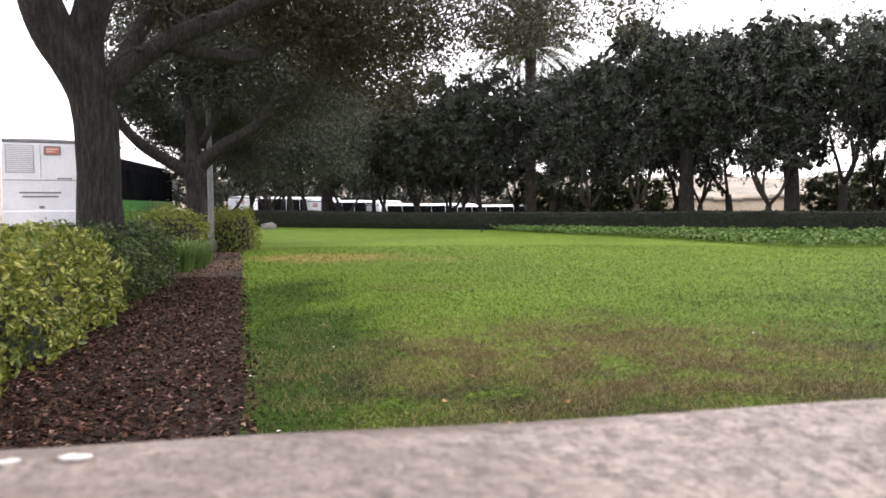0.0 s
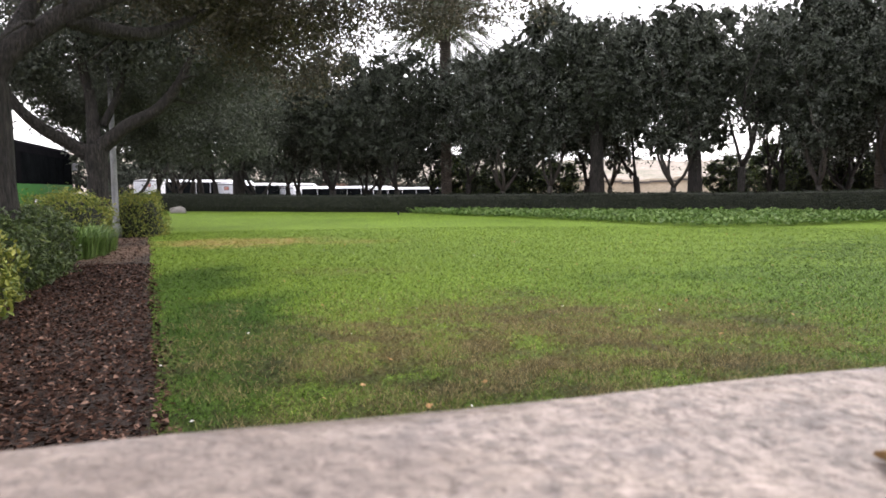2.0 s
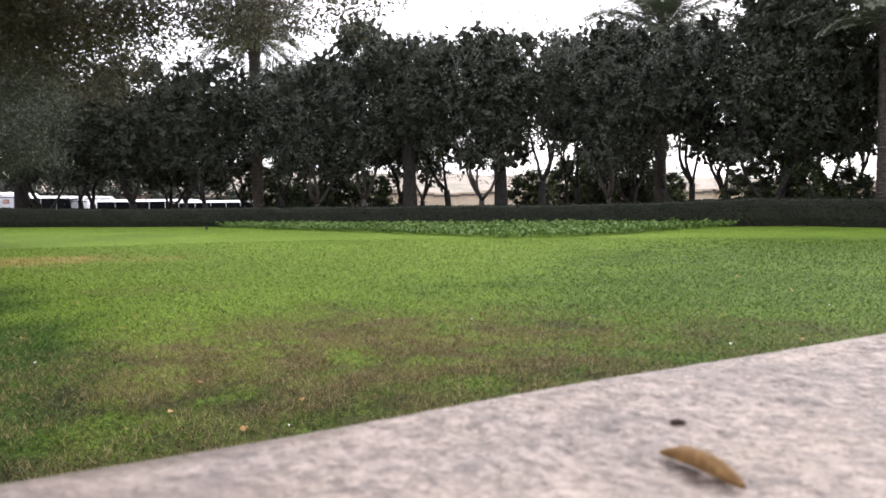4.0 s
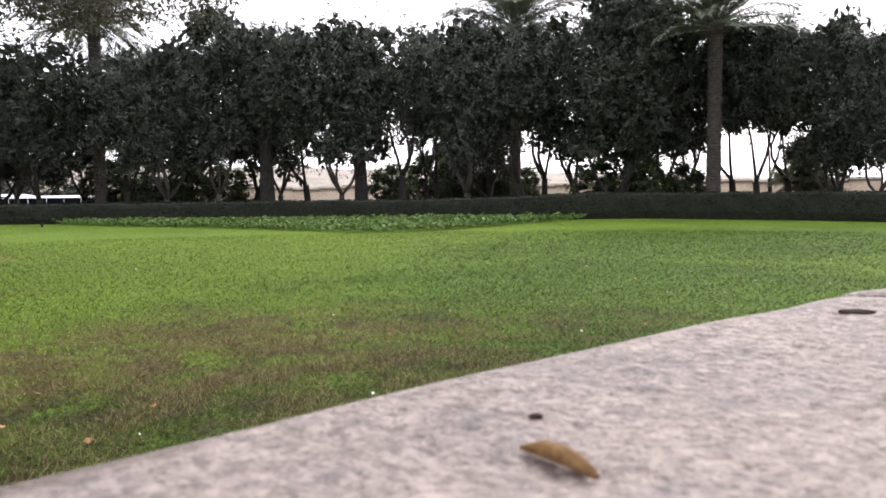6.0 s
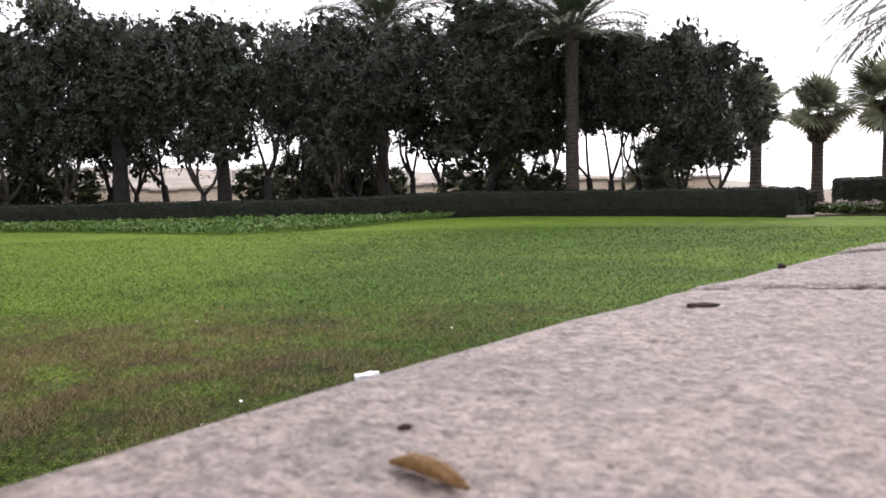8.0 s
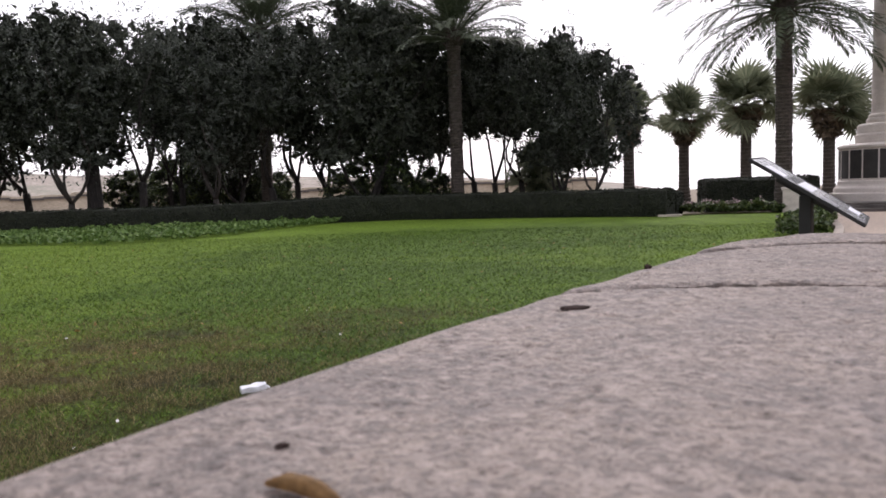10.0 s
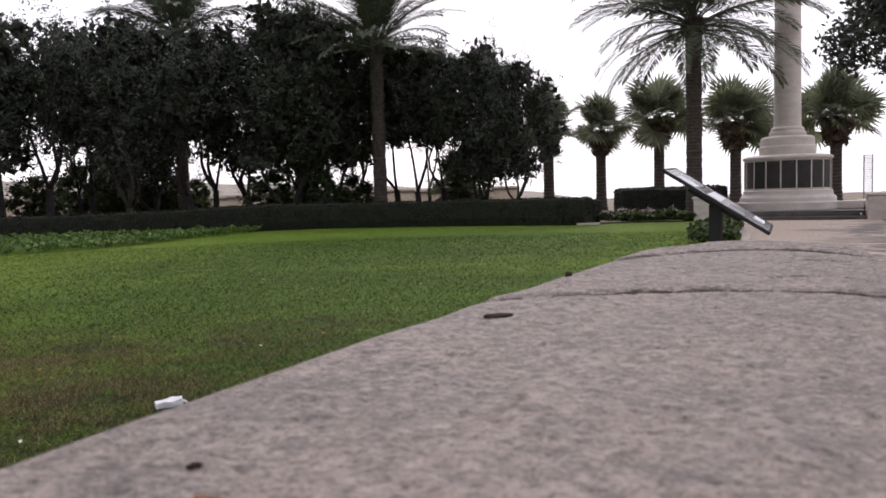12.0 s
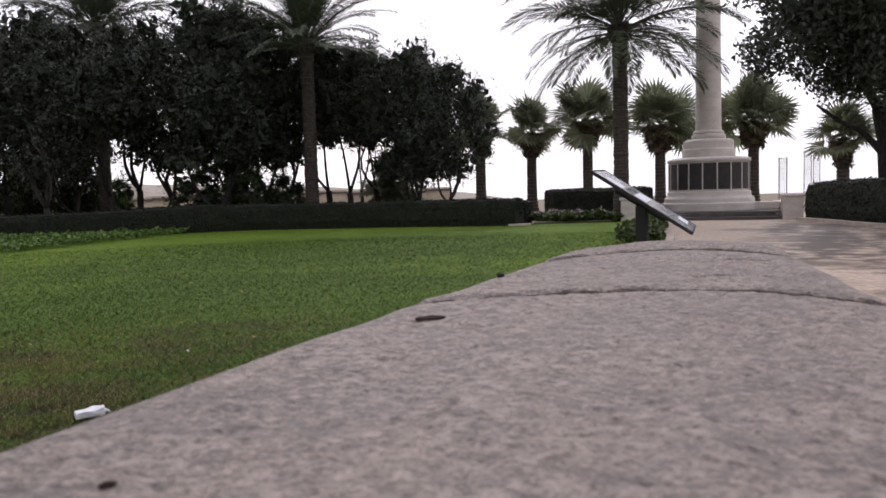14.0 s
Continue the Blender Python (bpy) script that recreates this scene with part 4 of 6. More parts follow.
# kind, heading, distance, size, turn, stretch
for row in [(3, 7.6, 38, 1.0, 20, 1.05), (4, 8.84, 41, 1.0, 0, 1.0), (0, 1.8, 38, 1.1, 80, 0.98), (3, -0.6, 41, 1.1, 140, 1.0), (0, -3.1, 36.5, 1.0, 30, 0.98), (2, -8.5, 36, 1.0, 200, 1.0), (1, -10.8, 33.5, 1.05, 10, 1.12), (1, -14.6, 32.5, 1.12, 100, 1.1),
            (0, -17.3, 36, 1.15, 160, 1.12), (4, -18.2, 31.5, 0.95, 0, 1.12), (2, -21.2, 33, 1.05, 60, 1.03), (1, -23.6, 31, 1.1, 300, 1.0), (4, -25.2, 30.8, 0.85, 60, 1.05), (8, -28.3, 31, 1.05, 120, 1.02), (1, -33.4, 31.5, 1.05, 250, 1.0), (2, -31.0, 37, 1.1, 20, 1.0), (8, -39.2, 33, 0.95, 330, 1.0), (0, -41.7, 32.5, 1.15, 10, 1.16), (3, -44.6, 29.5, 1.16, 190, 1.16),
            (3, -47.5, 31.5, 1.05, 90, 1.02), (2, -54.4, 31.5, 0.95, 140, 1.0), (2, -56.5, 33, 0.9, 40, 1.0), (3, -59.2, 29, 0.85, 220, 0.98), (1, -61.8, 28, 0.82, 70, 1.0), (0, -49.5, 35, 0.95, 200, 1.0), (2, -37.6, 31.5, 1.05, 110, 1.08), (2, -25.5, 40, 1.1, 110, 0.9), (5, -19.0, 42, 1.0, 10, 0.95), (5, -13, 42, 1.05, 230, 0.95), (5, -9.5, 46, 1.0, 40, 0.95), (5, -5.5, 43, 1.1, 60, 1.0), (5, -1.5, 50, 1.1, 10, 1.0), (0, 4.4, 44, 1.15, 10, 1.0), (2, 11.4, 50, 1.25, 130, 1.1), (1, 13.1, 47, 1.2, 0, 1.0), (3, 16.6, 27, 0.95, 60, 1.0), (2, 5.2, 41.5, 1.0, 200, 1.05), (2, 10.4, 42, 1.05, 100, 1.1), (2, 12.2, 47, 1.1, 20, 1.1), (1, 13.6, 43, 1.0, 20, 1.0), (0, 14.6, 46, 1.15, 210, 1.1), (0, 2.0, 52, 1.2, 110, 1.1), (6, -8.0, 42, 1.1, 80, 0.8), (6, -12.6, 41, 1.0, 200, 0.8), (2, -52.8, 33, 1.0, 20, 1.02), (5, -45.2, 32, 0.85, 300, 1.2), (5, -34.4, 40, 1.0, 45, 1.05), (2, -30.2, 38, 0.85, 170, 1.0), (5, -59.6, 33.5, 0.7, 80, 1.1), (2, -55.2, 36, 0.7, 150, 1.1), (6, -37.5, 40, 0.9, 10, 0.8), (6, -57.9, 34, 0.65, 100, 0.9), (3, -34.8, 37, 1.15, 220, 1.08),
            (6, -30.5, 44, 1.2, 0, 0.9), (6, -27.6, 41, 0.95, 60, 0.85), (6, -33.0, 42, 1.1, 90, 0.95), (6, -35.5, 41, 1.05, 200, 0.9), (6, -43.4, 31.5, 0.8, 30, 0.9), (6, -46.5, 30.5, 0.85, 130, 0.9), (6, -49.2, 31.0, 0.7, 220, 0.9), (6, -15.5, 40, 0.9, 20, 0.8), (6, -10.5, 40, 0.8, 120, 0.8),
            (7, 18.0, 88, 2.4, 10, 1.0), (7, 14.2, 90, 2.3, 70, 0.95), (7, 11.0, 86, 2.2, 130, 1.0), (7, 7.4, 90, 2.5, 190, 0.95), (7, 4.0, 87, 2.3, 250, 1.0), (7, 0.4, 91, 2.4, 310, 0.9), (7, -3.4, 86, 2.3, 20, 0.9)]:
    plant(*row)


# ---- the big trees by the mulch path ----
def big_tree(name, foot, label, trunk, limbs, tufts, mat, leaf, seed, seg=14, shade_tufts=()):
    """A tree from its trunk line, limb lines (points with radii) and tufts of foliage (centre, radii, count, per, spread, hollow)."""
    rng = np.random.default_rng(seed)
    r = random.Random(seed)
    t = root(name, Matrix.Translation(foot), label, "tree")
    bm = bmesh.new()
    pts = [Vector(p[:3]) - foot for p in trunk]
    fine, rad = [], []
    for (a, ra), (b, rb) in zip(zip(pts, [p[3] for p in trunk]), zip(pts[1:], [p[3] for p in trunk[1:]])):
        for k in range(4):
            fine.append(a.lerp(b, k / 4))
            rad.append(ra + (rb - ra) * k / 4)
    fine.append(pts[-1])
    rad.append(trunk[-1][3])
    tube(bm, fine, rad, seg, ripple=0.1)
    part("trunk", bm, M_BARK, t, smooth=True)
    for line in limbs:
        bm = bmesh.new()
        pts = [Vector(p[:3]) - foot for p in line]
        fine, rad = [], []
        for k in range(len(pts) - 1):
            for j in range(4):
                s = j / 4
                p0, p1, p2, p3 = pts[max(k - 1, 0)], pts[k], pts[k + 1], pts[min(k + 2, len(pts) - 1)]
                fine.append(0.5 * ((2 * p1) + (p2 - p0) * s + (2 * p0 - 5 * p1 + 4 * p2 - p3) * s * s + (3 * p1 - p0 - 3 * p2 + p3) * s ** 3))
                rad.append(line[k][3] + (line[k + 1][3] - line[k][3]) * s)
        fine.append(pts[-1])
        rad.append(line[-1][3])
        tube(bm, fine, rad, 10, ripple=0.14)
        for k in (range(9, len(fine), 2) if rad[len(rad) // 3] < 0.18 else ()):
            w = Vector((r.uniform(-1, 1), r.uniform(-1, 1), r.uniform(-0.5, 0.8))) * r.uniform(0.5, 1.3)
            tube(bm, bend(fine[k], fine[k] + w, (0, 0, 0.12), 5, 0.06, r), [rad[k] * q for q in (0.4, 0.3, 0.22, 0.14, 0.05)], 5)
        part("limb", bm, M_BARK, t, smooth=True)
    pts = np.concatenate([clumps(rng, Vector(c) - foot, rr, n, per, sg, ho) for c, rr, n, per, sg, ho in tufts])
    v, f = leaf_cloud(pts, leaf * rng.uniform(0.6, 1.3, len(pts)), rng, ratio=0.42)
    mesh_object("crown", v, f, mat, t)
    # Extra foliage overhead, out of view, added to shade the ground below.
    if shade_tufts:
        pts = np.concatenate([clumps(rng, Vector(c) - foot, rr, n, per, sg, ho) for c, rr, n, per, sg, ho in shade_tufts])
        v, f = leaf_cloud(pts, 0.16 * rng.uniform(0.7, 1.3, len(pts)), rng, ratio=0.5)
        mesh_object("upper_crown", v, f, mat, t)
    return t


def at(az, d, el, r=None):
    """A place by heading, distance and height angle seen from the eye, with a radius if given."""
    p = polar(az, d, 1.0 + d * math.tan(radians(el)))
    return p if r is None else (p.x, p.y, p.z, r)


F1 = polar(24.8, 10.0)
big_tree("tree", F1, "large evergreen tree with thick forked bark trunk", [(F1.x, F1.y, -0.1, 0.38), (F1.x, F1.y, 0.3, 0.3), at(24.8, 10, 2.5, 0.25), at(24.9, 10, 5.5, 0.245), at(25.0, 10, 7.4, 0.245), at(25.0, 10, 8.6, 0.16)],
         [[at(24.9, 10, 5.0, 0.2), at(25.2, 10, 7.6, 0.235), at(26.0, 10, 9.7, 0.26), at(27.3, 10, 11.8, 0.265), at(28.2, 10, 14.2, 0.25), at(29.3, 10.2, 19, 0.19), at(32, 10.5, 25, 0.08)],
          [at(24.9, 10, 6.0, 0.24), at(25.3, 10, 9.0, 0.25), at(25.5, 10, 11.0, 0.23), at(24.9, 9.9, 13.4, 0.22), at(22.5, 9.6, 20, 0.18), at(19, 9.2, 27, 0.07)],
          [at(24.7, 10, 7.2, 0.19), at(23.7, 9.95, 8.9, 0.155), at(21.8, 9.9, 10.5, 0.13), at(19.3, 9.8, 12.2, 0.12), at(16, 9.8, 13.7, 0.11), at(12.5, 9.9, 15.3, 0.1), at(5, 10.4, 16.2, 0.06), at(-6, 11, 16.4, 0.025)],
          [at(19.9, 9.8, 11.7, 0.11), at(17.4, 10.1, 11.1, 0.095), at(14.5, 10.4, 11.0, 0.085), at(11.2, 11, 12.4, 0.06), at(8, 11.5, 14.5, 0.03)],
          [at(23.9, 10, 8.6, 0.13), at(21.2, 10.6, 13.5, 0.10), at(18.5, 11, 17, 0.06)]],
         [(at(15, 11.0, 15.4), (1.6, 1.3, 0.7), 120, 85, 0.2, 0.1), (at(9, 11.2, 14.8), (1.3, 1.2, 0.8), 120, 85, 0.2, 0.1), (at(3, 11.2, 14.2), (1.1, 1.0, 0.9), 100, 80, 0.19, 0.1), (at(7.5, 12.2, 11.6), (1.2, 0.8, 0.8), 80, 75, 0.2, 0.1), (at(4.0, 13.0, 10.6), (1.0, 0.8, 0.9), 56, 70, 0.2, 0.15), (at(-4, 11, 13.8), (1.15, 1.0, 0.8), 64, 70, 0.17, 0.15), (at(-11, 11.4, 14.8), (1.15, 1.0, 0.6), 50, 64, 0.17, 0.2), (at(-17.5, 11.6, 15.4), (0.6, 0.6, 0.3), 14, 50, 0.14, 0.2), (at(20.3, 11.2, 14.8), (0.7, 1.0, 0.7), 60, 80, 0.2, 0.1)],
         M_LEAF_WARM, 0.075, 41, shade_tufts=[((-2.4, 5.6, 5.5), (3.7, 4.4, 0.9), 170, 48, 0.28, 0.05)])

F2 = polar(18.4, 17.0)
big_tree("tree", F2, "dark evergreen tree with low spreading limbs", [(F2.x, F2.y, -0.1, 0.3), (F2.x, F2.y, 0.3, 0.23), at(18.4, 17, 1.2, 0.2), at(18.5, 17, 3.3, 0.25)],
         [[at(18.8, 17, 2.6, 0.16), at(20.3, 17, 3.5, 0.13), at(22.0, 16.8, 4.6, 0.11), at(23.6, 16.6, 6.6, 0.09), at(24.6, 16.5, 10, 0.05)],
          [at(18.5, 17, 2.8, 0.16), at(18.6, 17.2, 6.2, 0.12), at(19.2, 17.2, 9.6, 0.09), at(19.6, 17, 14, 0.05)],
          [at(18.2, 17, 3.0, 0.17), at(16.4, 16.8, 4.6, 0.14), at(14.2, 16.6, 5.9, 0.12), at(12.4, 16.4, 8.4, 0.09), at(11.0, 16.2, 12, 0.05)],
          [at(17.9, 17.1, 4.6, 0.09), at(16.6, 17.2, 7.5, 0.07), at(16.2, 17.2, 11, 0.04)]],
         [(at(19.5, 17.8, 11.5), (1.9, 1.6, 1.4), 170, 95, 0.25, 0.1), (at(13.5, 17.4, 11.2), (2.0, 1.6, 1.5), 190, 95, 0.25, 0.1), (at(8.5, 17.4, 10.6), (1.2, 1.4, 1.3), 90, 90, 0.24, 0.1), (at(12, 18.9, 7.4), (1.4, 1.0, 0.8), 70, 85, 0.22, 0.1), (at(22.5, 17.8, 8.8), (0.7, 1.0, 0.75), 44, 80, 0.2, 0.1), (at(16.5, 19, 6.4), (0.9, 0.8, 0.5), 36, 80, 0.2, 0.1), (at(21.8, 19.5, 6.9), (0.8, 0.8, 0.6), 46, 85, 0.22, 0.1), (at(23.2, 18.5, 8.4), (0.6, 0.6, 0.5), 30, 80, 0.2, 0.1), (at(20.2, 19.5, 5.4), (0.7, 0.6, 0.45), 36, 80, 0.2, 0.1), (at(18.2, 20.5, 6.2), (1.1, 0.8, 0.9), 80, 85, 0.22, 0.1), (at(14.8, 21, 5.0), (1.4, 0.9, 1.1), 100, 85, 0.24, 0.1), (at(11, 22, 4.6), (1.5, 0.9, 1.1), 90, 80, 0.24, 0.1), (at(8.0, 23, 6.0), (1.1, 0.9, 1.5), 80, 80, 0.24, 0.15), (at(14, 16.5, 19), (4.0, 3.5, 1.6), 200, 75, 0.35, 0.2)],
         M_LEAF_DARK, 0.10, 42)

F3 = polar(-92.3, 21.5)
big_tree("tree", F3, "broad-leaved tree with dense dark overhanging crown", [(F3.x, F3.y, -0.1, 0.3), (F3.x, F3.y, 0.4, 0.22), at(-92.0, 21.5, 3, 0.17), at(-91.6, 21.4, 5, 0.15)],
         [[at(-91.8, 21.5, 2.2, 0.1), at(-90.6, 21.3, 3.6, 0.07), at(-89.4, 21, 4.3, 0.05), at(-88.0, 20.6, 5.5, 0.03)], [at(-91.6, 21.4, 5, 0.13), at(-89.5, 20.5, 9, 0.09), at(-86, 19.5, 12, 0.05)], [at(-91.8, 21.4, 4.6, 0.12), at(-93.5, 21, 10, 0.08), at(-95, 20.5, 15, 0.05)]],
         [(at(-90.5, 20, 13.5), (2.4, 2.2, 2.2), 250, 95, 0.27, 0.1), (at(-95, 20, 12.5), (2.2, 2.4, 2.5), 230, 95, 0.28, 0.1), (at(-92.3, 20, 8.2), (1.5, 1.4, 0.9), 90, 90, 0.25, 0.1), (at(-87, 20, 10.3), (1.2, 1.2, 1.0), 50, 60, 0.22, 0.3), (at(-90.3, 20.5, 7.3), (0.8, 1.2, 0.55), 26, 60, 0.2, 0.3), (at(-85, 20, 13.2), (0.9, 0.9, 0.8), 26, 50, 0.2, 0.3), (at(-84.6, 20, 8.6), (0.5, 0.5, 0.35), 8, 30, 0.16, 0.3)],
         M_LEAF_DARK, 0.15, 43)


# ---- palms ----
def frond_mesh(name, length, rise, droop, seed, leaflets=66, leaf_len=0.5):
    """One feather leaf along +x: a rib that arches over, with two rows of narrow leaflets."""
    r = random.Random(seed)
    pts, ang, p = [], rise, Vector((0, 0, 0))
    n = 14
    for i in range(n + 1):
        pts.append(p.copy())
        p = p + Vector((math.cos(ang), 0, math.sin(ang))) * (length / n)
        ang -= droop / n * (0.5 + 1.2 * i / n)
    verts, faces = [], []
    for i, q in enumerate(pts):
        w = 0.03 * (1 - i / n) + 0.006
        verts += [q + Vector((0, w, 0)), q + Vector((0, 0, w)), q + Vector((0, -w, 0)), q + Vector((0, 0, -w))]
    for i in range(n):
        for k in range(4):
            faces.append((i * 4 + k, i * 4 + (k + 1) % 4, i * 4 + 4 + (k + 1) % 4, i * 4 + 4 + k))
    for i in range(leaflets):
        s = 0.14 + 0.86 * i / (leaflets - 1)
        f = s * n
        k = min(int(f), n - 1)
        q = pts[k].lerp(pts[k + 1], f - k)
        way = (pts[k + 1] - pts[k]).normalized()
        for sd in (-1, 1):
            ln = leaf_len * (0.55 + 0.75 * math.sin(math.pi * min(1.0, s * 0.9 + 0.08))) * r.uniform(0.85, 1.1)
            out = (way * (0.45 + 0.5 * s) + Vector((0, sd, 0)) * (1.0 - 0.35 * s) + Vector((0, 0, 0.22 - 0.35 * r.random()))).normalized()
            wide = way.cross(out).cross(out).normalized() * 0.021
            mid = q + out * ln * 0.5 + Vector((0, 0, 0.02))
            tip = q + out * ln - Vector((0, 0, 0.10 * ln))
            b = len(verts)
            verts += [q, mid + wide, tip, mid - wide]
            faces.append((b, b + 1, b + 2, b + 3))
    return verts, faces


def date_palm(az, d, crown_el, label, trunk_r=0.24, size=1.0, seed=1, lift=0.0):
    r = random.Random(seed)
    foot = polar(az, d)
    top = 1.0 + d * math.tan(radians(crown_el))
    t = root("date_palm", Matrix.Translation(foot), label, "palm tree", "date palms")
    bm = bmesh.new()
    n = int(top / 0.11)
    prof = []
    for i in range(n):
        z = top * i / n
        k = 1.0 + 0.5 * math.exp(-z / 0.3) + 0.35 * math.exp(-(top - z) / 0.45)
        k *= r.uniform(0.94, 1.06)
        prof += [(trunk_r * k * 0.95, z), (trunk_r * k * 1.03, z + top / n * r.uniform(0.4, 0.75))]
    prof.append((trunk_r * 0.8, top))
    lathe(bm, prof, 14)
    part("trunk", bm, M_PALM_BARK, t)
    kinds = []
    for j, (rise, droop, ln) in enumerate([(1.25, 1.15, 2.6), (0.85, 1.2, 2.9), (0.42, 1.15, 2.9), (-0.08, 0.95, 2.7)]):
        kinds.append(frond_mesh("frond", ln * size, rise + lift * (1 - 0.2 * j), droop * (1 - 0.5 * lift), seed * 10 + j))
    made = [None] * 4
    for j, count in enumerate((12, 16, 18, 16)):
        for k in range(count):
            a = 2 * math.pi * (k + 0.37 * j) / count + r.uniform(-0.15, 0.15)
            m = Matrix.Translation((0.08 * math.cos(a), 0.08 * math.sin(a), top - 0.12 * j + r.uniform(-0.1, 0.1))) @ Matrix.Rotation(a, 4, "Z") @ Matrix.Rotation(r.uniform(-0.13, 0.13), 4, "Y") @ Matrix.Rotation(r.uniform(-0.35, 0.35), 4, "X") @ Matrix.Scale(r.uniform(0.88, 1.08), 4)
            if made[j] is None:
                made[j] = mesh_object("frond", *kinds[j], M_FROND, t)
                made[j].matrix_basis = m
            else:
                shared("frond", made[j], t, m)
    bm = bmesh.new()
    for k in range(40):
        a, z = r.uniform(0, 6.28), top - r.uniform(0.1, 0.7)
        o = Vector((math.cos(a), math.sin(a), 0))
        p = o * trunk_r * 1.1 + Vector((0, 0, z))
        tube(bm, [p, p + o * 0.16 + Vector((0, 0, 0.14))], [0.05, 0.025], 5)
    part("stub_collar", bm, M_PALM_BARK, t, "cut stubs of old fronds")
    return t


date_palm(-74.85, 26.0, 12.2, "date palm with arching grey-green fronds on the lawn's edge", 0.25, 1.36, 3)
date_palm(-51.4, 29.5, 12.0, "date palm rising between dark garden trees", 0.26, 1.4, 4, 0.5)
date_palm(-37.0, 35.0, 12.5, "date palm standing above the garden trees", 0.27, 1.3, 5, 0.3)
date_palm(-6.75, 37.5, 12.4, "date palm half hidden by garden trees", 0.27, 1.15, 6)


def fan_leaf(seed, radius=0.84, stalk=0.9):
    """A fan leaf along +x on its stalk, split into drooping pointed fingers."""
    r = random.Random(seed)
    verts = [Vector((0, 0.02, 0)), Vector((0, -0.02, 0)), Vector((stalk, -0.012, 0.03)), Vector((stalk, 0.012, 0.03))]
    faces = [(0, 1, 2, 3)]
    hub = Vector((stalk, 0, 0.03))
    n = 23
    for i in range(n):
        a = radians(-125 + 250 * i / (n - 1))
        ln = radius * (0.8 + 0.25 * math.cos(a * 0.6)) * r.uniform(0.9, 1.08)
        way = Vector((math.cos(a), math.sin(a), 0))
        side = Vector((-way.y, way.x, 0)) * radius * 0.062
        mid = hub + way * ln * 0.55 + Vector((0, 0, 0.03 if i % 2 else 0.0))
        tip = hub + way * ln - Vector((0, 0, radius * r.uniform(0.02, 0.2)))
        b = len(verts)
        verts += [hub, mid + side, tip, mid - side]
        faces.append((b, b + 1, b + 2, b + 3))
    return verts, faces


def fan_palm(az, d, crown_el, label, size=1.0, seed=1, skirt=1.0):
    r = random.Random(seed)
    rng = np.random.default_rng(seed)
    top = 1.0 + d * math.tan(radians(crown_el))
    t = root("fan_palm", Matrix.Translation(polar(az, d)), label, "palm tree", "fan palms")
    bm = bmesh.new()
    n = int(top / 0.16)
    prof = []
    for i in range(n):
        z = top * i / n
        k = 1.0 + 0.5 * math.exp(-z / 0.4)
        prof += [(0.25 * k * 0.92, z), (0.25 * k * 1.05, z + top / n * 0.65)]
    prof.append((0.2, top))
    lathe(bm, prof, 12)
    part("trunk", bm, M_PALM_BARK, t)
    first = None
    for k in range(50):
        el = radians(r.choice([86, 76, 66, 56, 46, 36, 25, 12, 0, -16, -34]) + r.uniform(-8, 8))
        a = r.uniform(0, 2 * math.pi)
        m = Matrix.Translation((0, 0, top)) @ Matrix.Rotation(a, 4, "Z") @ Matrix.Rotation(-el, 4, "Y") @ Matrix.Rotation(r.uniform(-1.1, 1.1), 4, "X") @ Matrix.Scale(size * (r.uniform(0.4, 0.6) if k % 4 == 0 else r.uniform(0.66, 1.1)), 4)
        if first is None:
            first = mesh_object("fan_leaf", *fan_leaf(seed), M_FAN, t)
            first.matrix_basis = m
        else:
            shared("fan_leaf", first, t, m)
    cnt = int(520 * skirt)
    a, z = rng.uniform(0, 2 * math.pi, cnt), rng.random(cnt) ** 1.5
    rad = size * (0.5 - 0.2 * z) * rng.uniform(0.7, 1.1, cnt)
    pts = np.stack([rad * np.cos(a), rad * np.sin(a), top - 0.15 - z * 1.1 * skirt], 1)
    v, f = leaf_cloud(pts, 0.34 * size * rng.uniform(0.6, 1.2, cnt), rng, ratio=0.3)
    mesh_object("dead_skirt", v, f, M_DEAD, t, "hanging dead brown leaves")
    return t


for k, (az, d, el, size) in enumerate([(-64.3, 36, 4.9, 1.2), (-68.2, 38, 4.7, 1.2), (-72.4, 37, 5.4, 1.35), (-77.65, 37, 4.8, 1.35), (-84.0, 38, 4.7, 1.3), (-89.6, 36, 3.2, 1.0), (-95.0, 36, 4.0, 1.1), (-57.2, 34, 0.9, 1.0)]):
    fan_palm(az, d, el, "fan palm with spiky green fans and shaggy trunk" if el > 1 else "young low fan palm behind the hedge", size, 60 + k, 1.0 if el > 1 else 0.15)


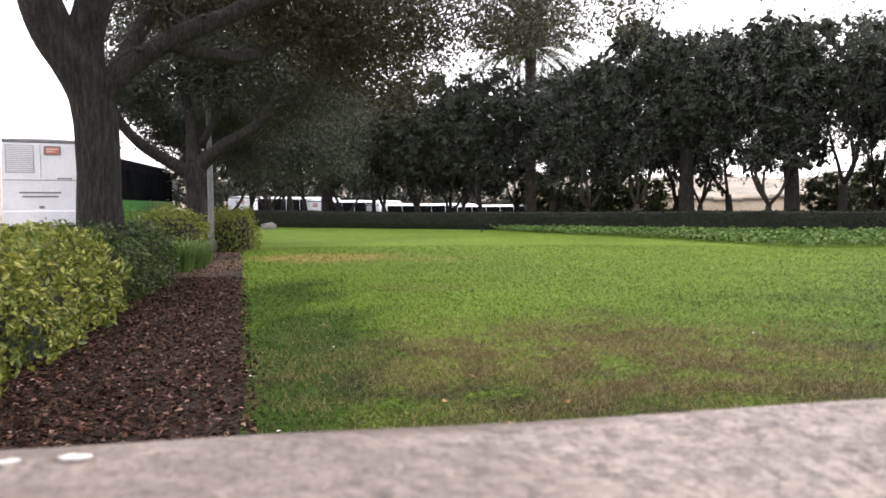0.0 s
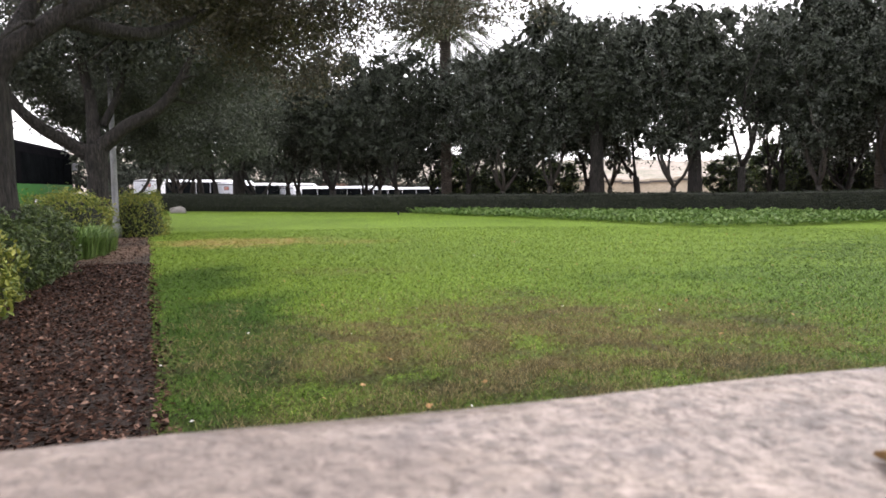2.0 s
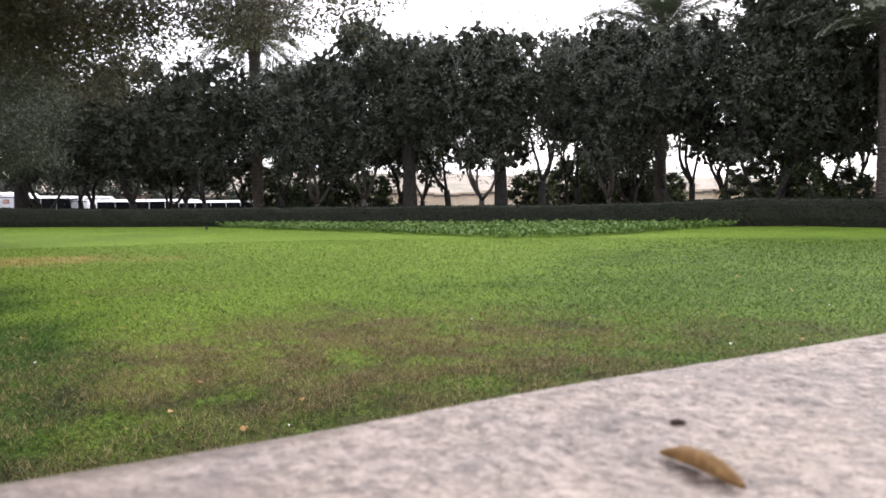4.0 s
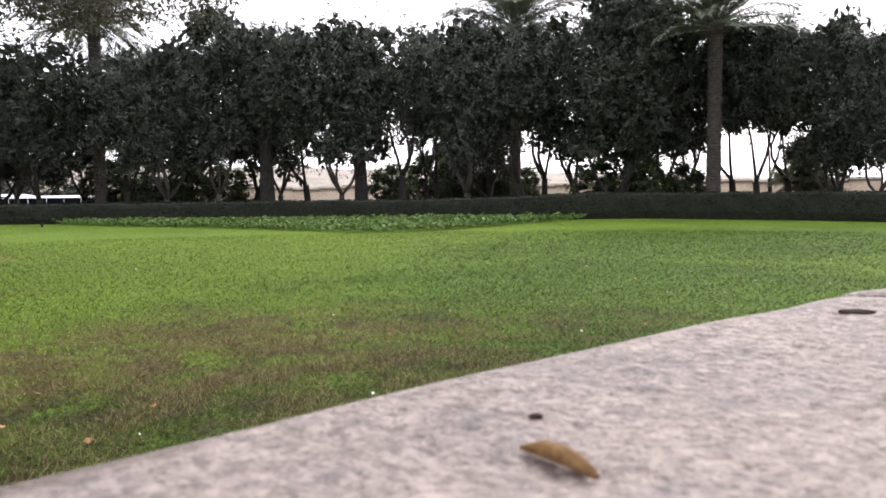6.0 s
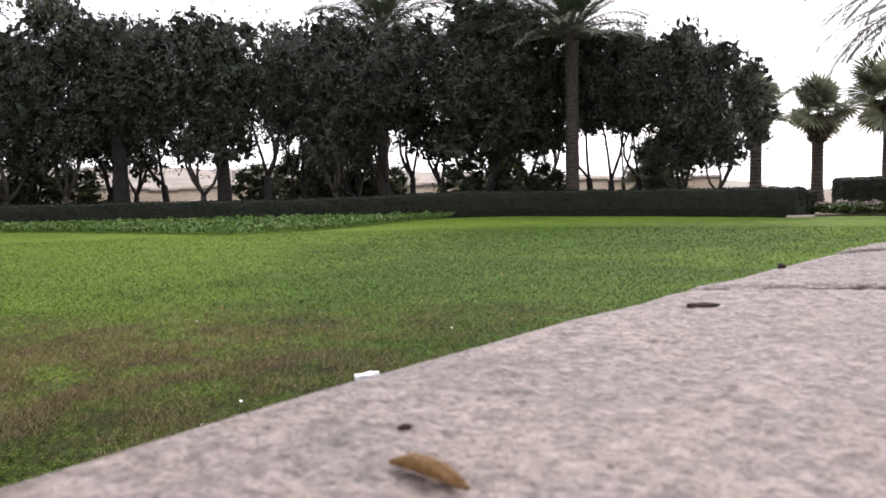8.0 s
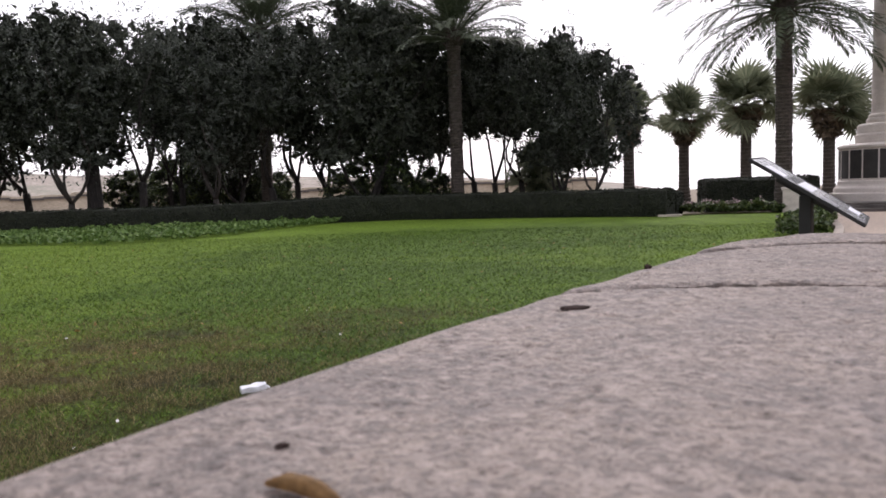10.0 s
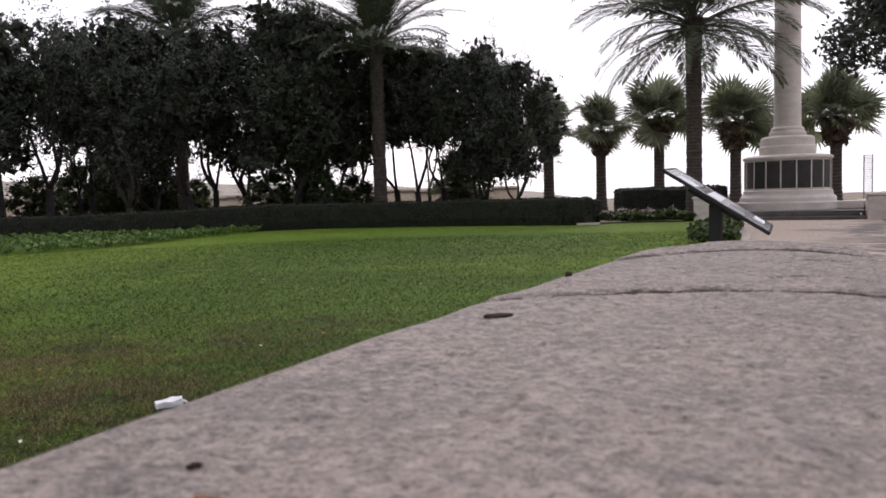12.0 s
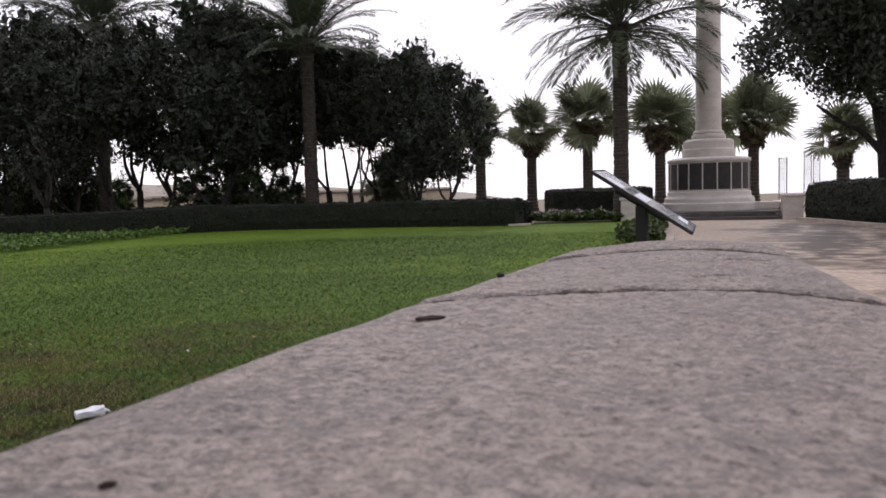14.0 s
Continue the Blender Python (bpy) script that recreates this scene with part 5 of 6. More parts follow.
# ---- shrubs by the mulch path ----
def shrub(name, centre, radii, mat, label, seed, leaves, leaf, squareness=3.0):
    """A rounded, lightly clipped bush: a twiggy core, coloured dark for inner shade, under a thick coat of leaves."""
    rng = np.random.default_rng(seed)
    t = root(name, Matrix.Translation((centre[0], centre[1], 0)), label, "shrub")
    d = unit(rng, leaves)
    d[:, 2] = np.abs(d[:, 2] * 1.2 - 0.12)
    k = (np.abs(d) ** squareness).sum(1, keepdims=True) ** (-1 / squareness)
    lump = np.array([noise.noise(Vector(q) * 2.4 + Vector((seed, 0, 0))) + 0.45 * noise.noise(Vector(q) * 7 + Vector((0, seed, 0))) for q in d])[:, None]
    p = d * k * np.array([radii[0], radii[1], radii[2]]) * (0.84 + 0.22 * lump + 0.16 * rng.random((leaves, 1)) ** 2)
    p[:, 2] = np.maximum(p[:, 2], 0.03)
    v, f = leaf_cloud(p, leaf * rng.uniform(0.6, 1.3, leaves), rng, ratio=0.42, up=0.3, near=True)
    bm = bmesh.new()
    bmesh.ops.create_icosphere(bm, subdivisions=3, radius=1.0)
    for q in bm.verts:
        c = q.co.copy()
        s = sum(abs(x) ** squareness for x in c) ** (-1 / squareness)
        c = c * s * (0.78 + 0.1 * noise.noise(c * 2.4 + Vector((seed, 0, 0))))
        q.co = Vector((c.x * radii[0], c.y * radii[1], max(0.0, c.z * radii[2])))
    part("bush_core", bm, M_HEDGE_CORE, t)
    mesh_object("foliage", v, f, mat, t)
    return t


k = 0
for y, x, rx, ry, rz, mat in [(2.3, -2.95, 0.75, 0.8, 0.8, 0), (3.5, -3.1, 0.8, 0.85, 0.86, 0), (4.6, -3.35, 0.85, 0.8, 0.9, 0), (5.7, -3.6, 0.85, 0.8, 0.9, 0), (6.8, -3.85, 0.85, 0.8, 0.88, 0), (5.0, -4.7, 0.9, 1.0, 0.86, 0), (7.0, -5.2, 0.9, 1.2, 0.84, 0), (9.0, -5.9, 0.9, 1.2, 0.84, 0), (7.9, -3.95, 0.7, 0.7, 0.86, 1), (9.0, -4.2, 0.75, 0.75, 0.88, 1), (10.2, -4.5, 0.7, 0.8, 0.86, 1), (11.4, -4.9, 0.7, 0.8, 0.85, 1)]:
    shrub("shrub", (x, y), (rx, ry, rz * 0.9), M_LEAF_LIGHT if mat == 0 else M_LEAF_SHRUB, "yellow-green leafy hedge shrub beside the mulch" if mat == 0 else "dark green leafy shrub beside the mulch", 80 + k, 6200, 0.06, 3.2)
    k += 1
B1, B2 = polar(20.3, 15.5), polar(15.9, 18.2)
shrub("shrub", B1, (0.8, 0.9, 1.05), M_LEAF_LIGHT, "clipped yellow-green bush at the foot of a tree", 101, 5600, 0.06)
shrub("shrub", B2, (0.62, 0.75, 1.0), M_LEAF_LIGHT, "square clipped yellow-green bush beside the lamp post", 102, 5600, 0.055, 3.6)


def grass_tuft(centre, radius, height, blades, seed):
    rng = np.random.default_rng(seed)
    a, q = rng.uniform(0, 6.283, blades), rng.random(blades) ** 0.5 * radius
    base = np.stack([q * np.cos(a), q * np.sin(a), 0 * q], 1)
    out = np.stack([np.cos(a), np.sin(a), 0 * a], 1) * rng.uniform(0.1, 0.5, (blades, 1)) + rng.normal(size=(blades, 3)) * 0.08
    h = height * rng.uniform(0.6, 1.1, (blades, 1))
    mid, tip = base + out * 0.3 * h + [0, 0, 1] * h * 0.7, base + out * h + [0, 0, 1] * h * 0.82
    w = np.stack([-np.sin(a), np.cos(a), 0 * a], 1) * 0.008
    v = np.stack([base + w, mid + w, tip, mid - w, base - w], 1).reshape(-1, 3)
    i = np.arange(blades)[:, None] * 5
    f3 = np.concatenate([i + [0, 1, 3], i + [0, 3, 4], i + [1, 2, 3]])
    ob = mesh_object("grass_tuft", v, f3, M_LEAF_BED)
    ob.matrix_basis = Matrix.Translation(centre)
    tagged(ob, "long-bladed bright green grass tuft", "grass tuft", kind="stuff")


for k, (az, d) in enumerate([(20.2, 12.4), (19.3, 12.9), (19.9, 13.6), (18.7, 13.9)]):
    grass_tuft(polar(az, d), 0.34, 0.5, 420, 110 + k)


# ---- planting beds ----
def inside(poly, p):
    x, y = p[:, 0], p[:, 1]
    hit = np.zeros(len(p), bool)
    for (x0, y0), (x1, y1) in zip(poly, poly[1:] + poly[:1]):
        c = ((y0 > y) != (y1 > y)) & (x < (x1 - x0) * (y - y0) / (y1 - y0 + 1e-12) + x0)
        hit ^= c
    return hit


def bed(name, poly, height, count, leaf, mat, label, category, seed, plants=0.3):
    rng = np.random.default_rng(seed)
    lo, hi = np.min(poly, 0), np.max(poly, 0)
    p = rng.uniform(lo, hi, (count * 3, 2))
    p = p[inside(poly, p)][:count]
    h = np.array([0.72 + 0.55 * noise.noise(Vector((x / plants, y / plants, 0))) for x, y in p])
    z = height * np.clip(h, 0.3, 1.3) * (0.25 + 0.75 * rng.random(len(p)) ** 0.5)
    v, f = leaf_cloud(np.column_stack([p, z]), leaf * rng.uniform(0.6, 1.3, len(p)), rng, ratio=0.8, up=1.2)
    return tagged(mesh_object(name, v, f, mat), label, category, kind="stuff")


BED = [(1.9, 31.0), (3.6, 26.6), (6.0, 22.4), (6.5, 20.6), (8.0, 17.0), (9.8, 16.5), (11.4, 16.9), (14.0, 18.2), (17.9, 19.5), (14.5, 21.9), (8.6, 26.3), (4.0, 29.8)]
bed("bedding_plants", BED, 0.26, 26000, 0.10, M_LEAF_BED, "low bright green bedding plants before the hedge", "bedding plants", 120)
FBED = [tuple(polar(a, d))[:2] for a, d in ((-67.9, 25.0), (-74.3, 25.2), (-76.6, 25.8), (-76.2, 26.4), (-72, 26.6), (-67.9, 26.4))]
bed("bedding_plants", FBED, 0.42, 5000, 0.12, M_LEAF_SHRUB, "green flower bed foliage by the clipped hedge", "bedding plants", 121)
FBED2 = [tuple(polar(a, d))[:2] for a, d in ((-68.1, 25.3), (-73.6, 25.5), (-73.2, 26.3), (-68.1, 26.2))]
fl = bed("flowers", FBED2, 0.5, 700, 0.09, M_FLOWER, "pale pink flower heads in the bed", "flowers", 122)
KBED = [tuple(polar(a, d))[:2] for a, d in ((-74.3, 14.2), (-77.6, 14.4), (-78.2, 20.0), (-76.0, 20.5), (-75.2, 17.5))]
bed("ground_cover", KBED, 0.4, 5200, 0.085, M_LEAF_SHRUB, "low green shrubs beside the kerb", "ground cover", 123)


# ---- lawn grass, litter ----
def lawn_points(rng, count, d0, d1, a0=20.0, a1=-80.0):
    d = np.sqrt(rng.uniform(d0 * d0, d1 * d1, count))
    a = np.radians(rng.uniform(a1, a0, count))
    return lawn_filter(np.column_stack([-d * np.sin(a), d * np.cos(a)]))[0]


def lawn_filter(p):
    edge = np.interp(p[:, 1], [e[1] for e in MULCH_EDGE], [e[0] for e in MULCH_EDGE])
    side = p @ np.array([SIDE.x, SIDE.y])
    along = p @ np.array([ALONG.x, ALONG.y])
    wob = np.array([noise.noise(Vector((0, y * 3, 5))) for y in p[:, 1]]) * 0.07
    keep = (p[:, 0] > edge + 0.01 + wob) & (side > 0.31 + 0.045 * np.maximum(0, along - 1.5)) & ~inside(BED, p) & inside(lawn_outline, p)
    return p[keep], keep


def make_grass():
    rng = np.random.default_rng(130)
    allv, allf, base = [], [], 0
    for near, far, count in ((1.6, 19.0, 290000), (0.35, 1.6, 18000)):
        u = rng.random(count)
        d = near * (far / near) ** (u ** 0.95)
        az = np.radians(rng.uniform(-80, 20, len(u)))
        p, keep = lawn_filter(np.column_stack([-d * np.sin(az), d * np.cos(az)]))
        d = d[keep]
        h, w = 0.030 + 0.0004 * d, 0.0011 + 0.00036 * d
        n = len(p)
        a = rng.uniform(0, 6.283, n)
        lean = rng.normal(size=(n, 2)) * (h * 1.15)[:, None]
        hh = h * rng.uniform(0.45, 1.15, n)
        b = np.column_stack([p, np.full(n, 0.002)])
        side = np.column_stack([np.cos(a), np.sin(a), 0 * a]) * w[:, None]
        tip = b + np.column_stack([lean, hh])
        v = np.stack([b - side, b + side, tip], 1).reshape(-1, 3)
        allv.append(v)
        allf.append(np.arange(n * 3).reshape(n, 3) + base)
        base += n * 3
    ob = mesh_object("grass", np.concatenate(allv), np.concatenate(allf), M_BLADE)
    tagged(ob, "short mown grass blades, green and straw-coloured", "grass", kind="stuff")


make_grass()


def make_straw():
    """Dead straw blades standing in the worn part of the turf."""
    rng = np.random.default_rng(140)
    p = np.column_stack([rng.normal(1.1, 1.6, 95000), rng.normal(4.1, 1.3, 95000)])
    p = p[p[:, 1] > 1.6]
    patchy = np.array([noise.noise(Vector((x * 2.2, y * 2.2, 2))) + 0.6 * noise.noise(Vector((x * 9, y * 9, 4))) for x, y in p]) + rng.normal(size=len(p)) * 0.2
    p = lawn_filter(p[patchy > 0.0])[0]
    n = len(p)
    a = rng.uniform(0, 6.283, n)
    h = rng.uniform(0.018, 0.04, n)
    b = np.column_stack([p, np.full(n, 0.004)])
    side = np.column_stack([np.cos(a), np.sin(a), 0 * a]) * 0.0017
    tip = b + np.column_stack([rng.normal(size=(n, 2)) * 0.022, h])
    v = np.stack([b - side, b + side, tip], 1).reshape(-1, 3)
    tagged(mesh_object("straw", v, np.arange(n * 3).reshape(n, 3), M_STRAW), "dead straw-coloured blades in the worn turf", "dry grass", kind="stuff")


make_straw()


def litter(name, p, size, mat, label, category, seed, z=0.012, tilt=0.5):
    rng = np.random.default_rng(seed)
    n = len(p)
    a = rng.uniform(0, 6.283, n)
    along = np.column_stack([np.cos(a), np.sin(a), rng.normal(size=n) * tilt * 0.5])
    side = np.column_stack([-np.sin(a), np.cos(a), rng.normal(size=n) * tilt])
    s = (size * rng.uniform(0.5, 1.4, n))[:, None]
    c = np.column_stack([p, z + rng.random(n) * size * 0.35])
    up = np.array([0, 0, 1.0]) * s * rng.uniform(-0.1, 0.25, (n, 1))
    r = rng.uniform(0.28, 0.62, (n, 1))
    v = np.stack([c - along * s * 0.5, c - along * s * 0.1 + side * s * r * 0.5 + up, c + along * s * 0.5, c - along * s * 0.1 - side * s * r * 0.5 + up], 1).reshape(-1, 3)
    tagged(mesh_object(name, v, np.arange(n * 4).reshape(n, 4), mat), label, category, kind="stuff")


def make_litter():
    rng = np.random.default_rng(131)
    y = 0.8 + 18.5 * rng.random(95000) ** 1.7
    edge = np.interp(y, [e[1] for e in MULCH_EDGE], [e[0] for e in MULCH_EDGE])
    p = np.column_stack([edge + 0.06 - 2.2 * rng.random(len(y)) ** 0.9 + rng.normal(size=len(y)) * 0.04, y])
    p = p[(y < 10.5) | (rng.random(len(y)) < 0.22)]
    litter("leaf_litter", p, 0.034, M_CHIP, "brown and pinkish dead leaf litter", "leaf litter", 132)
    p = lawn_points(rng, 420, 2.5, 16)
    litter("fallen_leaves", p, 0.036, M_DRYLEAF, "scattered small brown leaves on the lawn", "fallen leaves", 133, z=0.028)
    p = lawn_points(rng, 130, 2.5, 14)
    litter("petals", p, 0.022, M_WHITESPOT, "scattered small pale petals on the lawn", "petals", 134, z=0.03)


make_litter()


# ---- memorial ----
def memorial(az, d):
    m = Matrix.Translation(polar(az, d)) @ Matrix.Rotation(radians(az), 4, "Z")
    t = root("memorial_column", m, "pale stone memorial column on a round panelled drum", "monument")

    def turned(name, prof, mat=M_MARBLE, seg=64, label=""):
        return part(name, lathe(bmesh.new(), prof, seg), mat, t, label)

    turned("plinth", [(1.62, 0.26), (1.62, 0.50), (1.58, 0.53), (1.53, 0.54), (1.53, 0.66), (1.50, 0.70), (1.44, 0.74), (1.42, 0.80), (1.42, 0.90), (1.37, 0.93)])
    turned("drum", [(1.345, 0.93), (1.345, 1.94)])
    turned("drum_cap", [(1.36, 1.94), (1.42, 1.97), (1.43, 2.04), (1.38, 2.07), (1.30, 2.10), (1.05, 2.12)])
    turned("tier", [(0.90, 2.11), (0.91, 2.38), (0.89, 2.42), (0.86, 2.44), (0.855, 2.68), (0.83, 2.72), (0.74, 2.76)])
    turned("torus", [(0.56, 2.76), (0.585, 2.80), (0.59, 2.87), (0.565, 2.93), (0.52, 2.95), (0.535, 2.99), (0.525, 3.04), (0.47, 3.08)])
    turned("column_shaft", [(0.445, 3.07), (0.435, 3.25), (0.43, 5.0), (0.41, 8.0), (0.38, 12.0)])
    n = 18
    first = None
    frame_first = None
    for k in range(n):
        a = 2 * math.pi * (k + 0.09) / n
        rot = Matrix.Rotation(a, 4, "Z")
        if first is None:
            bm = bmesh.new()
            h = math.pi / n * 0.90
            cols = 5
            vs = []
            for i in range(cols + 1):
                q = -h + 2 * h * i / cols
                vs.append([bm.verts.new((rr * math.sin(q), -rr * math.cos(q), z)) for rr, z in ((1.352, 0.99), (1.368, 1.0), (1.368, 1.89), (1.352, 1.90))])
            for i in range(cols):
                for j in range(3):
                    bm.faces.new((vs[i][j], vs[i + 1][j], vs[i + 1][j + 1], vs[i][j + 1]))
            bm.faces.new(vs[0])
            bm.faces.new(vs[-1])
            first = part("name_panel", bm, M_BRONZE, t, "dark bronze panel")
            first.matrix_basis = rot
        else:
            shared("name_panel", first, t, rot)
        rot2 = Matrix.Rotation(a + math.pi / n, 4, "Z")
        if frame_first is None:
            frame_first = block("panel_strip", (-0.018, 0.018, -1.385, -1.34, 0.94, 1.935), M_MARBLE, t, 0.004)
            frame_first.matrix_basis = rot2
        else:
            shared("panel_strip", frame_first, t, rot2)
    # the front of the steps faces -y
    block("landing", (-2.15, 2.15, -2.75, 2.4, 0.20, 0.262), M_STEP, t, 0.015, "dark worn stone landing")
    for x0, x1 in ((-2.29, -1.3), (1.3, 2.29)):
        block("side_wall", (x0, x1, -0.6, 0.2, 0.263, 0.515), M_MARBLE, t, 0.015)
    block("step", (-2.0, 2.0, -2.80, -2.0, 0.10, 0.199), M_STEP, t, 0.012, "dark worn stone step")
    block("step", (-2.15, 2.15, -3.10, -2.0, -0.005, 0.099), M_STEP, t, 0.012, "dark worn stone step")
    for x0, x1 in ((-2.75, -2.17), (2.17, 2.75)):
        pier = block("pier", (x0, x1, -3.15, -2.55, -0.01, 0.70), M_MARBLE, t, 0.015)
        block("pier_cap", (x0 - 0.04, x1 + 0.04, -3.19, -2.51, 0.702, 0.79), M_MARBLE, pier, 0.02)
    for x0, x1 in ((-2.6, -2.3), (2.3, 2.6)):
        block("low_wall", (x0, x1, -2.53, 2.4, -0.01, 0.52), M_MARBLE, t, 0.015)
    return t


memorial(-81.0, 28.4)


# ---- information board ----
def info_board():
    top, low = at(-72.75, 5.475, 1.68), at(-79.95, 5.425, -3.05)
    slope = (low - top)
    length = slope.length
    xdir = slope.normalized()
    wdir = Vector((0, 0, 1)).cross(xdir).normalized()
    if wdir.dot(ALONG) < 0:
        wdir = -wdir
    nrm = xdir.cross(wdir)
    if nrm.z < 0:
        nrm = -nrm
    mat3 = Matrix((xdir, wdir, nrm)).transposed().to_4x4()
    post = at(-76.35, 5.65, 0)
    t = root("information_board", Matrix.Translation((post.x, post.y, 0)), "tilted information board on a black post", "sign")
    m = Matrix.Translation(top - Vector((post.x, post.y, 0))) @ mat3 @ Matrix.Rotation(radians(2.2), 4, "X")
    w = 0.62
    pan = block("panel", (0, length, 0, w, -0.020, -0.004), M_BLACK, t, 0.004)
    pan.matrix_basis = m
    face = block("print", (0.012, length - 0.012, 0.012, w - 0.012, -0.004, 0.0), M_PRINT, pan)
    for dims, mt in (((0.10, 0.24, 0.06, 0.26), M_PAPER), ((0.34, 0.44, 0.08, 0.5), M_PAPER), ((0.5, 0.62, 0.06, 0.22), M_ALU), ((0.68, 0.76, 0.3, 0.54), M_PAPER)):
        block("picture", (*dims, 0.0005, 0.0025), mt, pan, label="pale printed picture")
    for k in range(6):
        block("text_bar", (0.26 + 0.012 * k, 0.265 + 0.012 * k, 0.1, 0.52 - 0.03 * (k % 3), 0.0005, 0.002), M_BLACK, pan)
    for dims in ((0, length, -0.006, 0.006, -0.022, 0.002), (0, length, w - 0.006, w + 0.006, -0.022, 0.002), (-0.006, 0.006, 0.007, w - 0.007, -0.022, 0.002), (length - 0.006, length + 0.006, 0.007, w - 0.007, -0.022, 0.002)):
        block("rim", dims, M_BLACK, pan, 0.002, "dark scuffed metal rim")
    zc = 0.98
    block("post", (-0.04, 0.04, -0.04, 0.04, -0.02, zc - 0.08), M_BLACK, t, 0.008)
    arm = block("bracket", (0.2, length - 0.2, w * 0.5 - 0.12, w * 0.5 + 0.05, -0.065, -0.031), M_BLACK, t, 0.004)
    arm.matrix_basis = m


info_board()


# ---- vehicles ----
def bus(az, d, heading, paint, lower, label, length=11.8, width=2.45, height=3.3, z=0.0, sill=1.2):
    """A city bus; its tail stands over the origin and it points along +y."""
    m = Matrix.Translation(polar(az, d, z)) @ Matrix.Rotation(radians(heading), 4, "Z")
    t = root("bus", m, label, "bus", "parked buses")
    w = width / 2
    bm = bmesh.new()
    prof = [(-w, 0.32), (-w, 2.75), (-w + 0.06, height - 0.22), (-w + 0.28, height - 0.05), (0, height), (w - 0.28, height - 0.05), (w - 0.06, height - 0.22), (w, 2.75), (w, 0.32)]
    rings = []
    for y, k in ((0.0, 0.97), (0.12, 1.0), (length - 0.2, 1.0), (length, 0.95)):
        rings.append([bm.verts.new((x * k, y, q if q < 1 else q - (1 - k) * 0.6)) for x, q in prof])
    for a, b in zip(rings, rings[1:]):
        for k in range(len(prof)):
            j = (k + 1) % len(prof)
            bm.faces.new((a[k], a[j], b[j], b[k]))
    bm.faces.new(rings[0])
    bm.faces.new(rings[-1][::-1])
    body = part("body", bm, paint, t)
    # tail
    for k in range(14):
        block("louvre", (-w + 0.18, -w + 1.0, -0.028, 0.01, height - 1.22 + k * 0.066, height - 1.185 + k * 0.066), M_BUS_WHITE, t, 0.004)
    block("engine_grille", (-w + 0.14, -w + 1.04, -0.006, 0.02, height - 1.26, height - 0.28), M_BUS_PALE, t)
    block("rear_display", (0.12, 0.66, -0.03, 0.02, height - 0.62, height - 0.30), M_BUS_GREY, t, 0.01)
    block("display_screen", (0.17, 0.61, -0.036, -0.02, height - 0.57, height - 0.35), M_SIGN_RED, t)
    for k in range(2):
        block("display_text", (0.2, 0.56 - 0.1 * k, -0.040, -0.034, height - 0.43 - 0.09 * k, height - 0.395 - 0.09 * k), M_WHITESPOT, t)
    block("roof_trim", (-w + 0.06, w - 0.06, -0.02, 0.1, height - 0.2, height - 0.08), M_BUS_GREY, t, 0.02)
    block("door_seam", (-w + 0.05, w - 0.05, -0.012, 0.01, height - 1.52, height - 1.50), M_BUS_GREY, t)
    block("door_seam", (0.0, 0.015, -0.012, 0.01, height - 1.45, height - 0.25), M_BUS_GREY, t)
    block("logo_bar", (0.5, 1.0, -0.012, 0.01, height - 1.47, height - 1.43), M_BUS_GREY, t)
    for k, zz in enumerate((height - 1.98, height - 2.12)):
        block("tail_slot", (-0.68 + 0.08 * k, 0.62 - 0.08 * k, -0.014, 0.01, zz, zz + 0.05), M_BUS_GREY, t)
    block("number_plate", (-0.3, 0.3, -0.02, 0.01, height - 2.78, height - 2.64), M_WHITESPOT, t)
    block("plate_bar", (-0.25, 0.25, -0.024, -0.018, height - 2.74, height - 2.68), M_BUS_GREY, t)
    block("camera_pod", (-0.08, 0.08, -0.04, 0.01, height - 2.5, height - 2.42), M_BUS_GREY, t, 0.01)
    block("bumper", (-w, w, -0.06, 0.15, 0.3, height - 2.6), paint, t, 0.03)
    # sides and front
    for sd in (-1, 1):
        x = sd * w
        n = 6
        for k in range(n):
            y0 = 0.9 + k * (length - 1.6) / n
            block("window", (min(x, x + sd * 0.012), max(x, x + sd * 0.012), y0, y0 + (length - 1.6) / n - 0.06, sill, 2.72), M_BUS_GLASS, t)
        block("skirt", (min(x, x + sd * 0.01), max(x, x + sd * 0.01), 0.15, length - 0.3, 0.34, sill - 0.05), lower, t)
        for y in (2.9, length - 2.6):
            bm = bmesh.new()
            bmesh.ops.create_cone(bm, cap_ends=True, segments=24, radius1=0.48, radius2=0.48, depth=0.28, matrix=Matrix.Translation((sd * (w - 0.12), y, 0.48)) @ Matrix.Rotation(math.pi / 2, 4, "Y"))
            wheel = part("tyre", bm, M_TYRE, t)
            bm = bmesh.new()
            bmesh.ops.create_cone(bm, cap_ends=True, segments=20, radius1=0.28, radius2=0.24, depth=0.05, matrix=Matrix.Translation((sd * (w + 0.03), y, 0.48)) @ Matrix.Rotation(math.pi / 2, 4, "Y"))
            part("rim", bm, M_ALU, wheel)
        block("mirror", (min(x, x + sd * 0.25), max(x, x + sd * 0.25), length - 0.05, length + 0.1, 2.2, 2.6), M_BUS_GREY, t, 0.03)
    block("windscreen", (-w + 0.12, w - 0.12, length - 0.02, length + 0.02, 1.15, 2.75), M_BUS_GLASS, t, 0.01)
    return t


bus(28.35, 30.0, 28.0, M_BUS_WHITE, M_BUS_WHITE, "white city bus showing its louvred tail", height=3.42, z=0.14)
bus(25.3, 35.2, 8.5, M_BUS_DARK, M_BUS_GREEN, "dark-windowed bus with a green skirt", length=10.5, height=3.3, sill=1.45)

